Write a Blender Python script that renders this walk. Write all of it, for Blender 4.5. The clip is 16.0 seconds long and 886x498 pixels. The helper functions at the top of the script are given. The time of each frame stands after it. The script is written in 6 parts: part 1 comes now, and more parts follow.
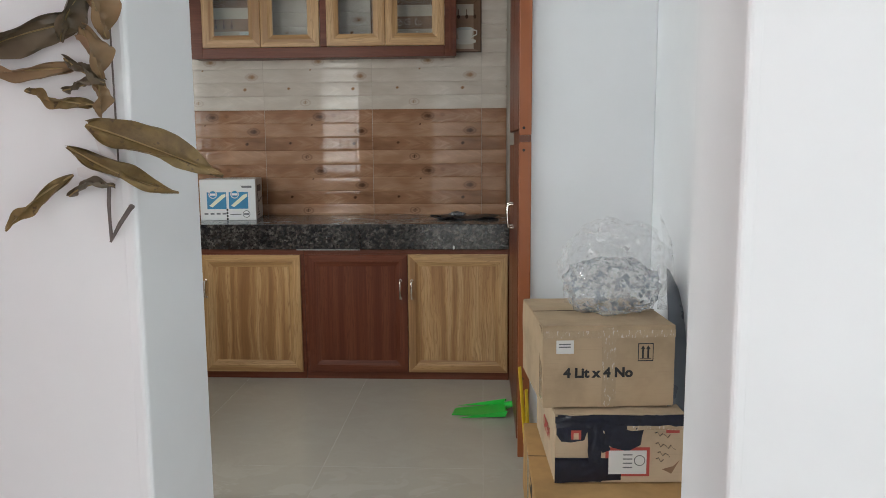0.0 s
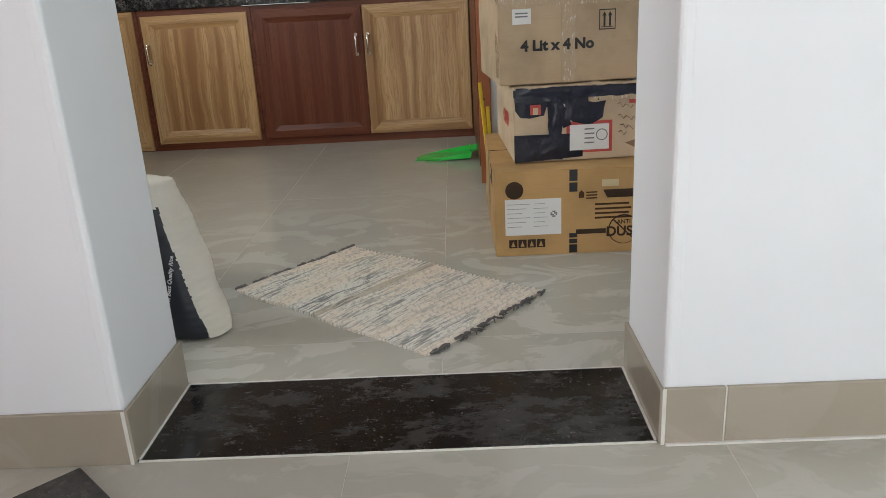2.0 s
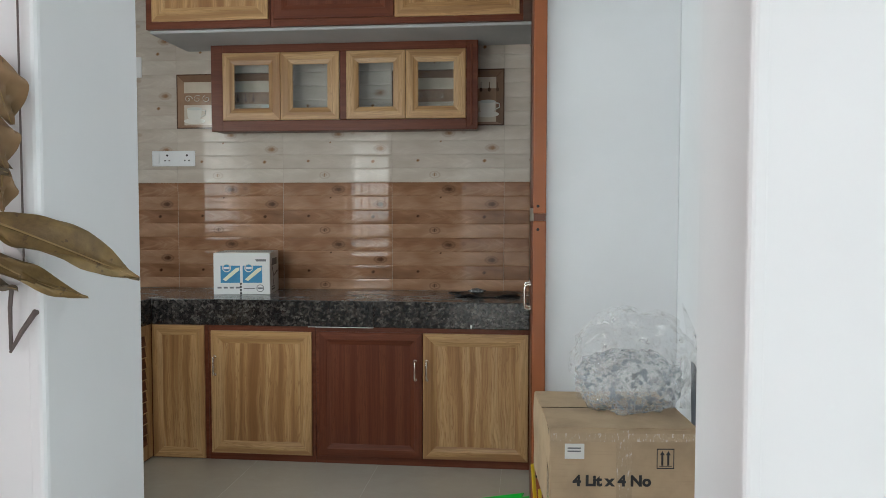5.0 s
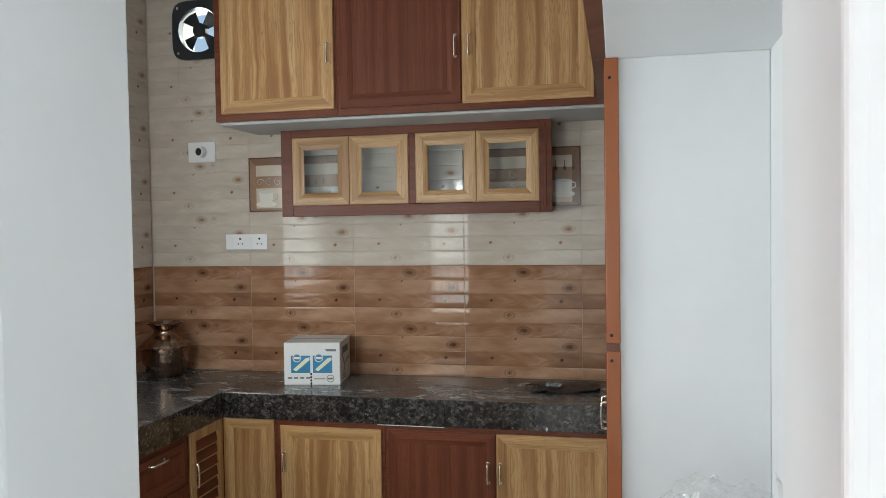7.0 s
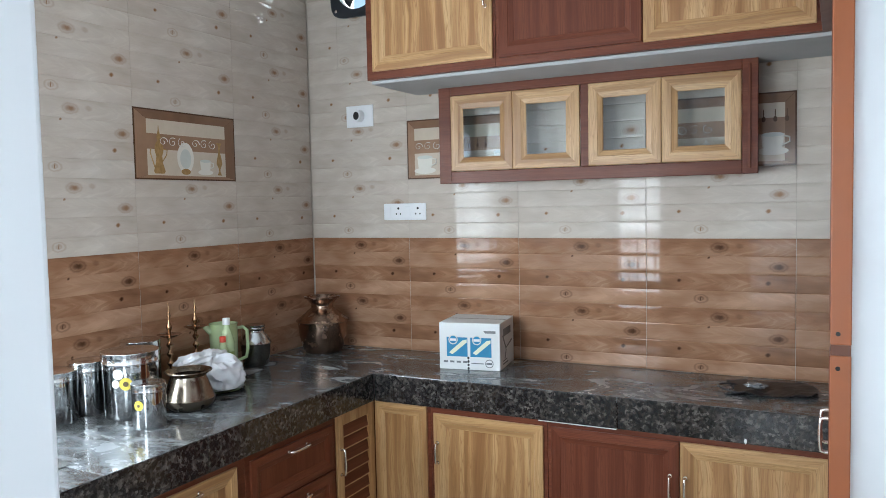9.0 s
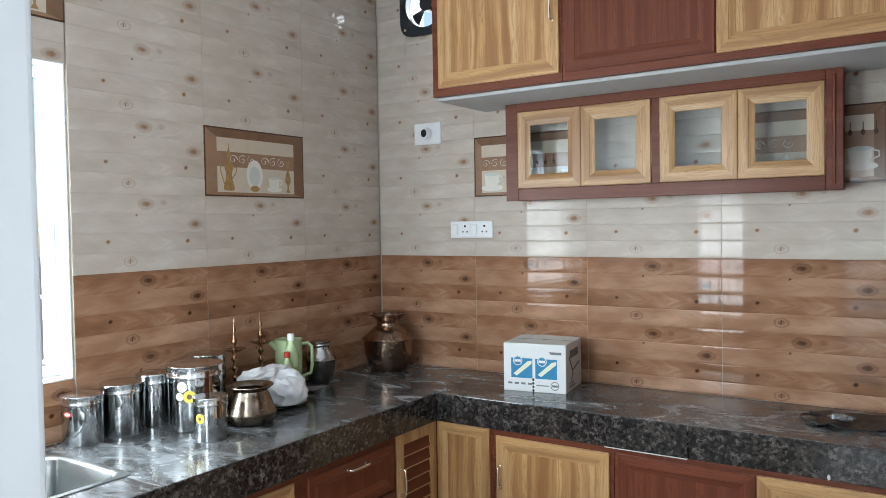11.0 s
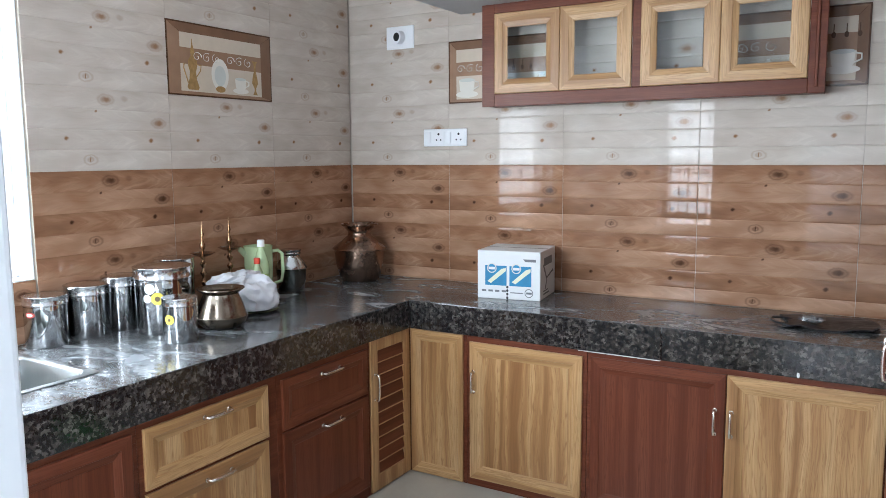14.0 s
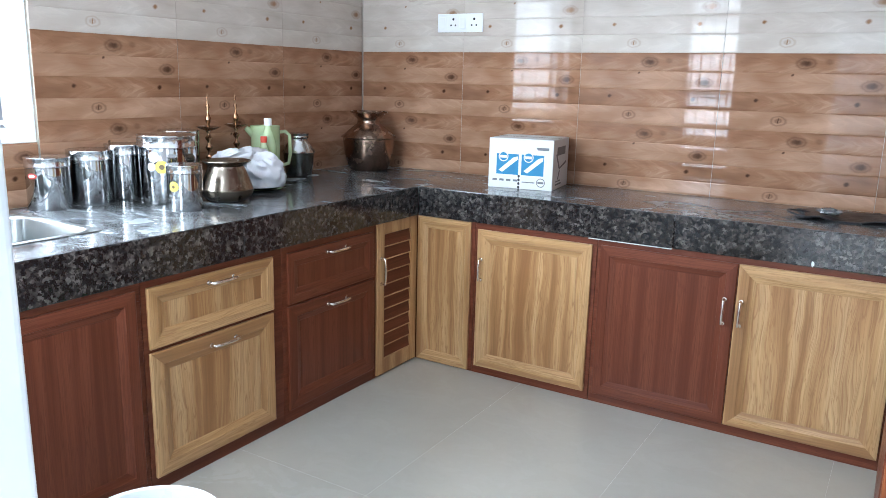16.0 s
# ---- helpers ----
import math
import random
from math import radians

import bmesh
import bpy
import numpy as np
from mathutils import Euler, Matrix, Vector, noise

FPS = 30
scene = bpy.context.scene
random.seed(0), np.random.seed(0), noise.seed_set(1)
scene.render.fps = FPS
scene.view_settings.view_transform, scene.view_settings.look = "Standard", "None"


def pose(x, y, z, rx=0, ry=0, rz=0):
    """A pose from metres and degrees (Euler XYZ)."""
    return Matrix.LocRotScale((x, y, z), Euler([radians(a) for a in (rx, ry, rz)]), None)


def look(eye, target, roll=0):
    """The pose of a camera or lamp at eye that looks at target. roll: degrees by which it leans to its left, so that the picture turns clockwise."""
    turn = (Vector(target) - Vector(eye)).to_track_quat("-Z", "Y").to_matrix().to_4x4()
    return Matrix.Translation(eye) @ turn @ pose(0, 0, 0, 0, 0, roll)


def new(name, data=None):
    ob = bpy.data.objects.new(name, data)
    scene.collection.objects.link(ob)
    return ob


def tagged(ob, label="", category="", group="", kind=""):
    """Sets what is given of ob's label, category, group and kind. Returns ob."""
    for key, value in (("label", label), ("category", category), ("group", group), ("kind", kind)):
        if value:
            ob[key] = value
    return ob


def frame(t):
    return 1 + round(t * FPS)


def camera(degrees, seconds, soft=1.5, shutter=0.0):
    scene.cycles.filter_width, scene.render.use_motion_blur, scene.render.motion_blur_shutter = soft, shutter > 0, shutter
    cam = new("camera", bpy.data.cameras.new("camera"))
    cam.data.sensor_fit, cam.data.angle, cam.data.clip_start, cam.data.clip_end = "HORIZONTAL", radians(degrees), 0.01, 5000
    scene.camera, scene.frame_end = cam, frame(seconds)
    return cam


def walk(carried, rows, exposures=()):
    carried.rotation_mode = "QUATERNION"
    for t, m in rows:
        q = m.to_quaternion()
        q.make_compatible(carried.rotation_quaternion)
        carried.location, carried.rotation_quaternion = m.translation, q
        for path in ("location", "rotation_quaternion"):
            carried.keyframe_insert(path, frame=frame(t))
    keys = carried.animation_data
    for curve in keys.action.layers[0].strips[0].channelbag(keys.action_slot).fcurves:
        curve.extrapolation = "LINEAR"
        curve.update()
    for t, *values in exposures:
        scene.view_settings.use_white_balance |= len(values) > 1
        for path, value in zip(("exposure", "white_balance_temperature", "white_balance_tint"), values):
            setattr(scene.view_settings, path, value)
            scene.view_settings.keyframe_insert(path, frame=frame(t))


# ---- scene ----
cam = camera(60.2, 16.0, soft=0.6)
PATH = [
    (0, (1.952, -4.241, 1.331), (1.848, -2.262, 1.064), -0.4),
    (0.5, (1.975, -4.233, 1.216), (1.829, -2.272, 0.852), -0.6),
    (1, (1.996, -4.202, 1.061), (1.918, -2.254, 0.614), -0.8),
    (1.5, (2.0, -4.221, 0.895), (1.944, -2.311, 0.302), -2.9),
    (2, (2.01, -4.228, 0.783), (1.957, -2.335, 0.14), -3.1),
    (2.5, (1.996, -4.228, 0.73), (1.99, -2.326, 0.112), -2.4),
    (3, (1.996, -4.215, 0.715), (2.008, -2.281, 0.204), -2.0),
    (3.5, (2.004, -4.174, 0.746), (2.014, -2.202, 0.414), -1.4),
    (4, (2.002, -4.071, 0.904), (1.921, -2.087, 0.664), -3.3),
    (4.5, (2.03, -4.04, 1.181), (1.835, -2.056, 1.02), -1.5),
    (4.7, (2.05, -4.045, 1.263), (1.854, -2.058, 1.14), -0.4),
    (6.8, (2.101, -3.889, 1.807), (1.744, -1.922, 1.761), -0.2),
    (7, (2.137, -3.833, 1.798), (1.695, -1.883, 1.737), -0.9),
    (7.5, (2.267, -3.706, 1.786), (1.623, -1.813, 1.757), 0.9),
    (8, (2.3, -3.54, 1.788), (1.551, -1.692, 1.641), 0.5),
    (8.5, (2.234, -3.404, 1.773), (1.336, -1.62, 1.655), -0.8),
    (9, (2.118, -3.277, 1.757), (1.199, -1.505, 1.639), -1.2),
    (9.5, (2.129, -3.208, 1.745), (1.121, -1.485, 1.627), -2.0),
    (10, (2.159, -3.188, 1.744), (1.067, -1.515, 1.64), -1.2),
    (12.5, (2.134, -3.182, 1.732), (1.036, -1.511, 1.701), -0.7),
    (13, (2.104, -3.18, 1.71), (1.047, -1.483, 1.656), -0.8),
    (13.5, (2.084, -3.186, 1.671), (1.05, -1.477, 1.581), -0.6),
    (14, (2.083, -3.156, 1.616), (1.066, -1.452, 1.373), -0.4),
    (14.5, (2.068, -3.137, 1.546), (1.035, -1.469, 1.159), -1.5),
    (15, (2.079, -3.125, 1.483), (1.061, -1.444, 1.108), 0.1),
    (15.5, (2.064, -3.121, 1.434), (1.056, -1.452, 0.991), 0.8),
    (16, (2.059, -3.129, 1.416), (1.043, -1.462, 0.982), 1.4),
]
walk(cam, [(t, look(eye, target, roll)) for t, eye, target, roll in PATH], exposures=[(0, -0.47, 6700, 7), (2.5, -0.36, 6650, 6), (4.5, -0.47, 6550, 4), (7, -0.19, 6600, 4), (9, 0.38, 5850, 4), (10, 0.42, 5750, 3), (12.5, 0.27, 6500, 6), (13.5, 0.41, 5900, 6), (14, 0.55, 5800, 7), (15.5, 0.94, 5600, 6), (16, 0.92, 5550, 6)])

# ---- world and large lights ----
world = bpy.data.worlds.new("sky")
scene.world = world
world.use_nodes = True
wn = world.node_tree
sky = wn.nodes.new("ShaderNodeTexSky")
sky.sky_type, sky.sun_disc = "NISHITA", False
sky.sun_elevation, sky.sun_rotation = radians(58), radians(300)
wn.nodes["Background"].inputs[1].default_value = 0.12
wn.links.new(sky.outputs[0], wn.nodes["Background"].inputs[0])


def lamp(name, kind, m, energy, colour=(1, 1, 1), size=None, angle=None):
    d = bpy.data.lights.new(name, kind)
    d.energy, d.color = energy, colour
    if size:
        d.shape, d.size, d.size_y = "RECTANGLE", size[0], size[1]
    if angle:
        d.angle = radians(angle)
    ob = new(name, d)
    ob.matrix_world = m
    return ob


lamp("sun", "SUN", look((0, 0, 0), (0.43, -0.3, -0.85)), 1.2, (1, 0.96, 0.9), angle=10)
WINL = (-2.6, -1.43, 1.142, 2.421)   # window in the left wall: y0, y1, z0, z1
WINP = (0.145, 0.64, 0.92, 2.3)       # narrow window beside the opening: x0, x1, z0, z1
FILLW = (-7.0, -5.8, 0.3, 2.5)        # unseen window added to light the hall from the west: y0, y1, z0, z1
FILLE = (-5.6, -4.3, 0.3, 2.5)        # unseen window added to light the hall from the east: y0, y1, z0, z1
FILLH = (2.75, 3.85, 0.3, 2.6)        # unseen window added to light the hall from the south: x0, x1, z0, z1
COOL = (0.93, 0.97, 1.0)
lamp("window_light", "AREA", look((-1.02, -2.015, 1.78), (1, -2.015, 1.78)), 78, COOL, (1.17, 1.28))
lamp("window_light", "AREA", look((0.3925, -3.1, 1.61), (0.3925, 1, 1.61)), 44, COOL, (0.495, 1.38))
# next three: fill lamps added behind unseen hall windows
lamp("window_light", "AREA", look((3.3, -7.16, 1.45), (3.3, 1, 1.45)), 14, COOL, (1.1, 2.3))
lamp("window_light", "AREA", look((0.86, -6.4, 1.4), (3, -6.4, 1.4)), 145, COOL, (1.2, 2.2))
lamp("window_light", "AREA", look((3.99, -4.95, 1.4), (2, -4.95, 1.4)), 18, COOL, (1.3, 2.2))
# daylight through the hole of the exhaust fan
lamp("window_light", "AREA", look((-0.425, 0.80, 3.06), (-0.425, 0, 3.06)), 3.0, COOL, (0.3, 0.3))

# ---- helpers ----
ORIGIN = {}


def thing(name, label, category, at=(0, 0, 0), rz=0, local=False, group="", kind=""):
    ob = new(name)
    ob.empty_display_size = 0.05
    ob.location, ob.rotation_euler = at, (0, 0, radians(rz))
    ORIGIN[ob.name] = Vector((0, 0, 0)) if local or rz else Vector(at)
    return tagged(ob, label, category, group, kind)


def mesh_of(name, bm, material, smooth=False):
    me = bpy.data.meshes.new(name)
    bm.normal_update()
    bm.to_mesh(me)
    bm.free()
    for m in material if isinstance(material, (list, tuple)) else [material]:
        me.materials.append(m)
    if smooth:
        me.shade_smooth()
    if me.polygons[0].use_smooth:
        me.set_sharp_from_angle(angle=radians(50))
    return me


def part(name, bm, material, parent=None, label="", smooth=False, kind="", category=""):
    """One mesh object, built in the frame of its thing, with its origin in its middle."""
    lo = Vector([min(v.co[i] for v in bm.verts) for i in range(3)])
    hi = Vector([max(v.co[i] for v in bm.verts) for i in range(3)])
    mid = (lo + hi) / 2
    for v in bm.verts:
        v.co -= mid
    ob = new(name, mesh_of(name, bm, material, smooth))
    ob.location = mid
    if parent:
        ob.parent = parent
        ob.location = mid - ORIGIN[parent.name]
        ORIGIN[ob.name] = mid
    else:
        ORIGIN[ob.name] = mid
    return tagged(ob, label, category, "", kind)


def structure(name, bm, material, label="", category="", smooth=False):
    return part(name, bm, material, None, label, smooth, "structure", category or name.split("_")[0])


def bx(bm, lo, hi, bev=0.0, mat=0, seg=1):
    """Adds a box, with its edges rounded off by bev."""
    c = [(lo[i] + hi[i]) / 2 for i in range(3)]
    s = [abs(hi[i] - lo[i]) for i in range(3)]
    geo = bmesh.ops.create_cube(bm, size=1, matrix=Matrix.Translation(c) @ Matrix.Diagonal((*s, 1)))
    fs = {f for v in geo["verts"] for f in v.link_faces}
    if bev:
        es = list({e for f in fs for e in f.edges})
        out = bmesh.ops.bevel(bm, geom=es, offset=bev, segments=seg, profile=0.5, affect="EDGES")
        fs = set(out["faces"]) | {f for f in fs if f.is_valid}
    for f in fs:
        f.material_index = mat
    return bm


def box(lo, hi, bev=0.0, seg=1):
    return bx(bmesh.new(), lo, hi, bev, 0, seg)


def lathe(bm, profile, centre=(0, 0, 0), seg=40, close=True):
    """Turns (radius, z) pairs about the upright axis through centre."""
    rings = []
    for r, z in profile:
        rings.append([bm.verts.new((centre[0] + max(r, 1e-4) * math.cos(2 * math.pi * k / seg), centre[1] + max(r, 1e-4) * math.sin(2 * math.pi * k / seg), centre[2] + z)) for k in range(seg)])
    for a, b in zip(rings, rings[1:]):
        for k in range(seg):
            bm.faces.new((a[k], a[(k + 1) % seg], b[(k + 1) % seg], b[k]))
    if close:
        bm.faces.new(rings[0][::-1])
        bm.faces.new(rings[-1])
    for f in bm.faces:
        f.smooth = True
    return bm


def tube(bm, pts, r, seg=8, flat=1.0):
    """A round bar along pts; r may be one radius or one for each point."""
    pts = [Vector(p) for p in pts]
    rs = r if isinstance(r, (list, tuple)) else [r] * len(pts)
    rings, up = [], None
    for i, p in enumerate(pts):
        d = (pts[min(i + 1, len(pts) - 1)] - pts[max(i - 1, 0)]).normalized()
        if up is None:
            up = d.orthogonal().normalized()
        up = (up - d * up.dot(d)).normalized()
        side = d.cross(up)
        rings.append([bm.verts.new(p + rs[i] * (math.cos(2 * math.pi * k / seg) * up + flat * math.sin(2 * math.pi * k / seg) * side)) for k in range(seg)])
    for a, b in zip(rings, rings[1:]):
        for k in range(seg):
            f = bm.faces.new((a[k], a[(k + 1) % seg], b[(k + 1) % seg], b[k]))
            f.smooth = True
    bm.faces.new(rings[0][::-1])
    bm.faces.new(rings[-1])
    return bm


def words(name, text, size, at, parent, material, rx=90, rz=0, ry=0, squeeze=1.0, bold=0.0):
    """Flat lettering, facing -y unless turned."""
    cu = bpy.data.curves.new(name, "FONT")
    cu.body, cu.size, cu.extrude, cu.offset = text, size, 0.0003, bold
    cu.align_x, cu.align_y = "CENTER", "CENTER"
    tmp = bpy.data.objects.new("tmp", cu)
    me = bpy.data.meshes.new_from_object(tmp)
    bpy.data.objects.remove(tmp)
    me.materials.clear()
    me.materials.append(material)
    ob = new(name, me)
    ob.parent = parent
    ob.matrix_basis = Matrix.LocRotScale(Vector(at) - ORIGIN[parent.name], Euler((radians(rx), radians(ry), radians(rz))), (squeeze, 1, 1))
    return ob


# ---- materials ----
class Graph:
    """A small shorthand for node trees."""

    def __init__(self, name, rough=0.5, metal=0.0, spec=0.5):
        self.mat = bpy.data.materials.new(name)
        self.mat.use_nodes = True
        self.t = self.mat.node_tree
        self.b = self.t.nodes["Principled BSDF"]
        self.put(self.b, "Roughness", rough)
        self.put(self.b, "Metallic", metal)
        self.put(self.b, "Specular IOR Level", spec)

    def put(self, node, key, value):
        s = node.inputs[key]
        if isinstance(value, bpy.types.NodeSocket):
            self.t.links.new(value, s)
        elif isinstance(value, (tuple, list)) and len(value) == 3 and s.type == "RGBA":
            s.default_value = (*value, 1)
        else:
            s.default_value = value

    def node(self, kind, out=0, **ins):
        n = self.t.nodes.new(kind)
        for k, v in ins.items():
            if k.startswith("p_"):
                if k == "p_operation":
                    n.operation = v
                elif k == "p_blend":
                    n.blend_type = v
                elif k == "p_interp":
                    n.interpolation_type = v
                elif k == "p_feature":
                    n.feature = v
                elif k == "p_dims":
                    n.noise_dimensions = v
            else:
                self.put(n, int(k[1:]) if k[0] == "i" and k[1:].isdigit() else k.replace("_", " "), v)
        return n.outputs[out]

    def math(self, op, a, b=0.0, c=0.0):
        return self.node("ShaderNodeMath", p_operation=op, i0=a, i1=b, i2=c)

    def vec(self, op, a, b=(0, 0, 0), out=0):
        return self.node("ShaderNodeVectorMath", out=out, p_operation=op, i0=a, i1=b)

    def coords(self):
        return self.node("ShaderNodeTexCoord", out=3)

    def rand(self):
        return self.node("ShaderNodeObjectInfo", out=5)

    def noise(self, v, scale, detail=4.0, rough=0.55, distort=0.0):
        return self.node("ShaderNodeTexNoise", Vector=v, Scale=scale, Detail=detail, Roughness=rough, Distortion=distort)

    def remap(self, v, a, b, c=0.0, d=1.0, smooth=True):
        n = self.t.nodes.new("ShaderNodeMapRange")
        n.interpolation_type = "SMOOTHSTEP" if smooth else "LINEAR"
        for k, x in enumerate((v, a, b, c, d)):
            self.put(n, k, x)
        return n.outputs[0]

    def mix(self, f, a, b, blend="MIX"):
        n = self.t.nodes.new("ShaderNodeMix")
        n.data_type, n.blend_type = "RGBA", blend
        self.put(n, 0, f)
        self.put(n, 6, a)
        self.put(n, 7, b)
        return n.outputs[2]

    def ramp(self, f, *stops):
        n = self.t.nodes.new("ShaderNodeValToRGB")
        el = n.color_ramp.elements
        while len(el) < len(stops):
            el.new(0.5)
        for e, (p, c) in zip(el, stops):
            e.position, e.color = p, (*c, 1)
        self.put(n, 0, f)
        return n.outputs[0]

    def bump(self, h, strength=0.2, dist=0.002):
        self.put(self.b, "Normal", self.node("ShaderNodeBump", Height=h, Strength=strength, Distance=dist))

    def colour(self, c):
        self.put(self.b, "Base Color", c)
        return self


def painted(name, c, rough=0.6, stain=0.06, scale=3.0, bump=0.05):
    g = Graph(name, rough, 0, 0.35)
    v = g.coords()
    n = g.noise(v, scale, 5)
    fine = g.noise(v, 220, 2)
    dark = tuple(x * (1 - 2 * stain) for x in c)
    g.colour(g.mix(g.remap(n, 0.35, 0.7), c, dark))
    g.put(g.b, "Roughness", g.remap(fine, 0.2, 0.8, rough - 0.08, rough + 0.08))
    g.bump(fine, bump, 0.001)
    return g.mat


def plain(name, c, rough=0.5, metal=0.0, spec=0.5, vary=0.12, scale=14.0, bump=0.0):
    g = Graph(name, rough, metal, spec)
    v = g.vec("ADD", g.coords(), g.vec("SCALE", (3, 5, 7), (0, 0, 0)))
    n = g.noise(v, scale, 5)
    g.colour(g.mix(n, tuple(x * (1 - vary) for x in c), tuple(min(1, x * (1 + vary)) for x in c)))
    g.put(g.b, "Roughness", g.remap(n, 0.2, 0.8, max(0.02, rough * 0.8), min(1, rough * 1.2)))
    if bump:
        g.bump(n, bump, 0.002)
    return g.mat


def wood(name, tones, along, rough=0.35, bands=9.0, fine=1.0, wide=1.0, spec=0.5):
    """Laminate with bands of differing tone and fine grain along z or across."""
    g = Graph(name, rough, 0, spec)
    s = g.node("ShaderNodeSeparateXYZ", Vector=g.coords())
    sep = s.node
    h = g.math("ADD", sep.outputs[0], sep.outputs[1])
    z = sep.outputs[2]
    r = g.math("MULTIPLY", g.rand(), 37.0)
    a, l = (h, z) if along == "z" else (z, h)
    wob = g.noise(g.node("ShaderNodeCombineXYZ", X=g.math("MULTIPLY", a, 6.0), Y=g.math("MULTIPLY", l, 1.6), Z=r), 1.0, 3)
    a2 = g.math("ADD", a, g.math("MULTIPLY", g.math("SUBTRACT", wob, 0.5), 0.035 * wide))
    band = g.noise(g.node("ShaderNodeCombineXYZ", X=g.math("MULTIPLY", a2, bands), Y=g.math("MULTIPLY", l, 0.25), Z=r), 1.8, 2, 0.5)
    grain = g.noise(g.node("ShaderNodeCombineXYZ", X=g.math("MULTIPLY", a2, 210.0 * fine), Y=g.math("MULTIPLY", l, 3.0), Z=r), 1.0, 5, 0.6)
    arch = g.noise(g.node("ShaderNodeCombineXYZ", X=g.math("MULTIPLY", a2, 34.0), Y=g.math("MULTIPLY", l, 1.4), Z=r), 1.3, 3, 0.5, 0.6)
    lines = g.math("PINGPONG", g.math("MULTIPLY", arch, 9.0), 0.5)
    c = g.ramp(g.remap(band, 0.33, 0.67), (0.0, tones[0]), (0.38, tones[1]), (0.62, tones[2]), (1.0, tones[3]))
    c = g.mix(g.remap(lines, 0.0, 0.22, 0.62, 0.0), c, tones[0])
    c = g.mix(g.remap(grain, 0.35, 0.75, 0.0, 0.45), c, tuple(x * 0.62 for x in tones[0]))
    g.colour(c)
    g.put(g.b, "Roughness", g.remap(grain, 0.2, 0.8, rough - 0.06, rough + 0.1))
    g.bump(grain, 0.12, 0.0006)
    return g.mat


OAK = ((0.28, 0.130, 0.046), (0.41, 0.221, 0.085), (0.49, 0.290, 0.125), (0.56, 0.365, 0.178))
OAK_RAIL = ((0.31, 0.158, 0.060), (0.46, 0.268, 0.112), (0.51, 0.312, 0.138), (0.55, 0.350, 0.165))
MAHOG = ((0.104, 0.026, 0.011), (0.134, 0.036, 0.016), (0.147, 0.041, 0.019), (0.160, 0.047, 0.023))
oak = wood("oak_laminate", OAK, "z", 0.33, 8.5, 0.7, 2.4)
oak_v = wood("oak_rail_upright", OAK_RAIL, "z", 0.33, 9, 0.8, 1.5)
oak_h = wood("oak_rail_level", OAK_RAIL, "h", 0.33, 9, 0.8, 1.5)
mahog = wood("mahogany_laminate", MAHOG, "z", 0.34, 14, 1.2, 0.5, 0.28)
mahog_h = wood("mahogany_level", MAHOG, "h", 0.34, 14, 1.2, 0.5, 0.28)
post_wood = plain("painted_timber", (0.30, 0.088, 0.026), 0.42, vary=0.14, scale=9)

wall_white = painted("white_wall_paint", (0.80, 0.82, 0.84), 0.55, 0.02, 2.0)
wall_pink = painted("pale_pink_wall_paint", (0.80, 0.52, 0.51), 0.6, 0.02, 2.0)
ceiling_white = painted("ceiling_paint", (0.80, 0.81, 0.82), 0.7, 0.02)


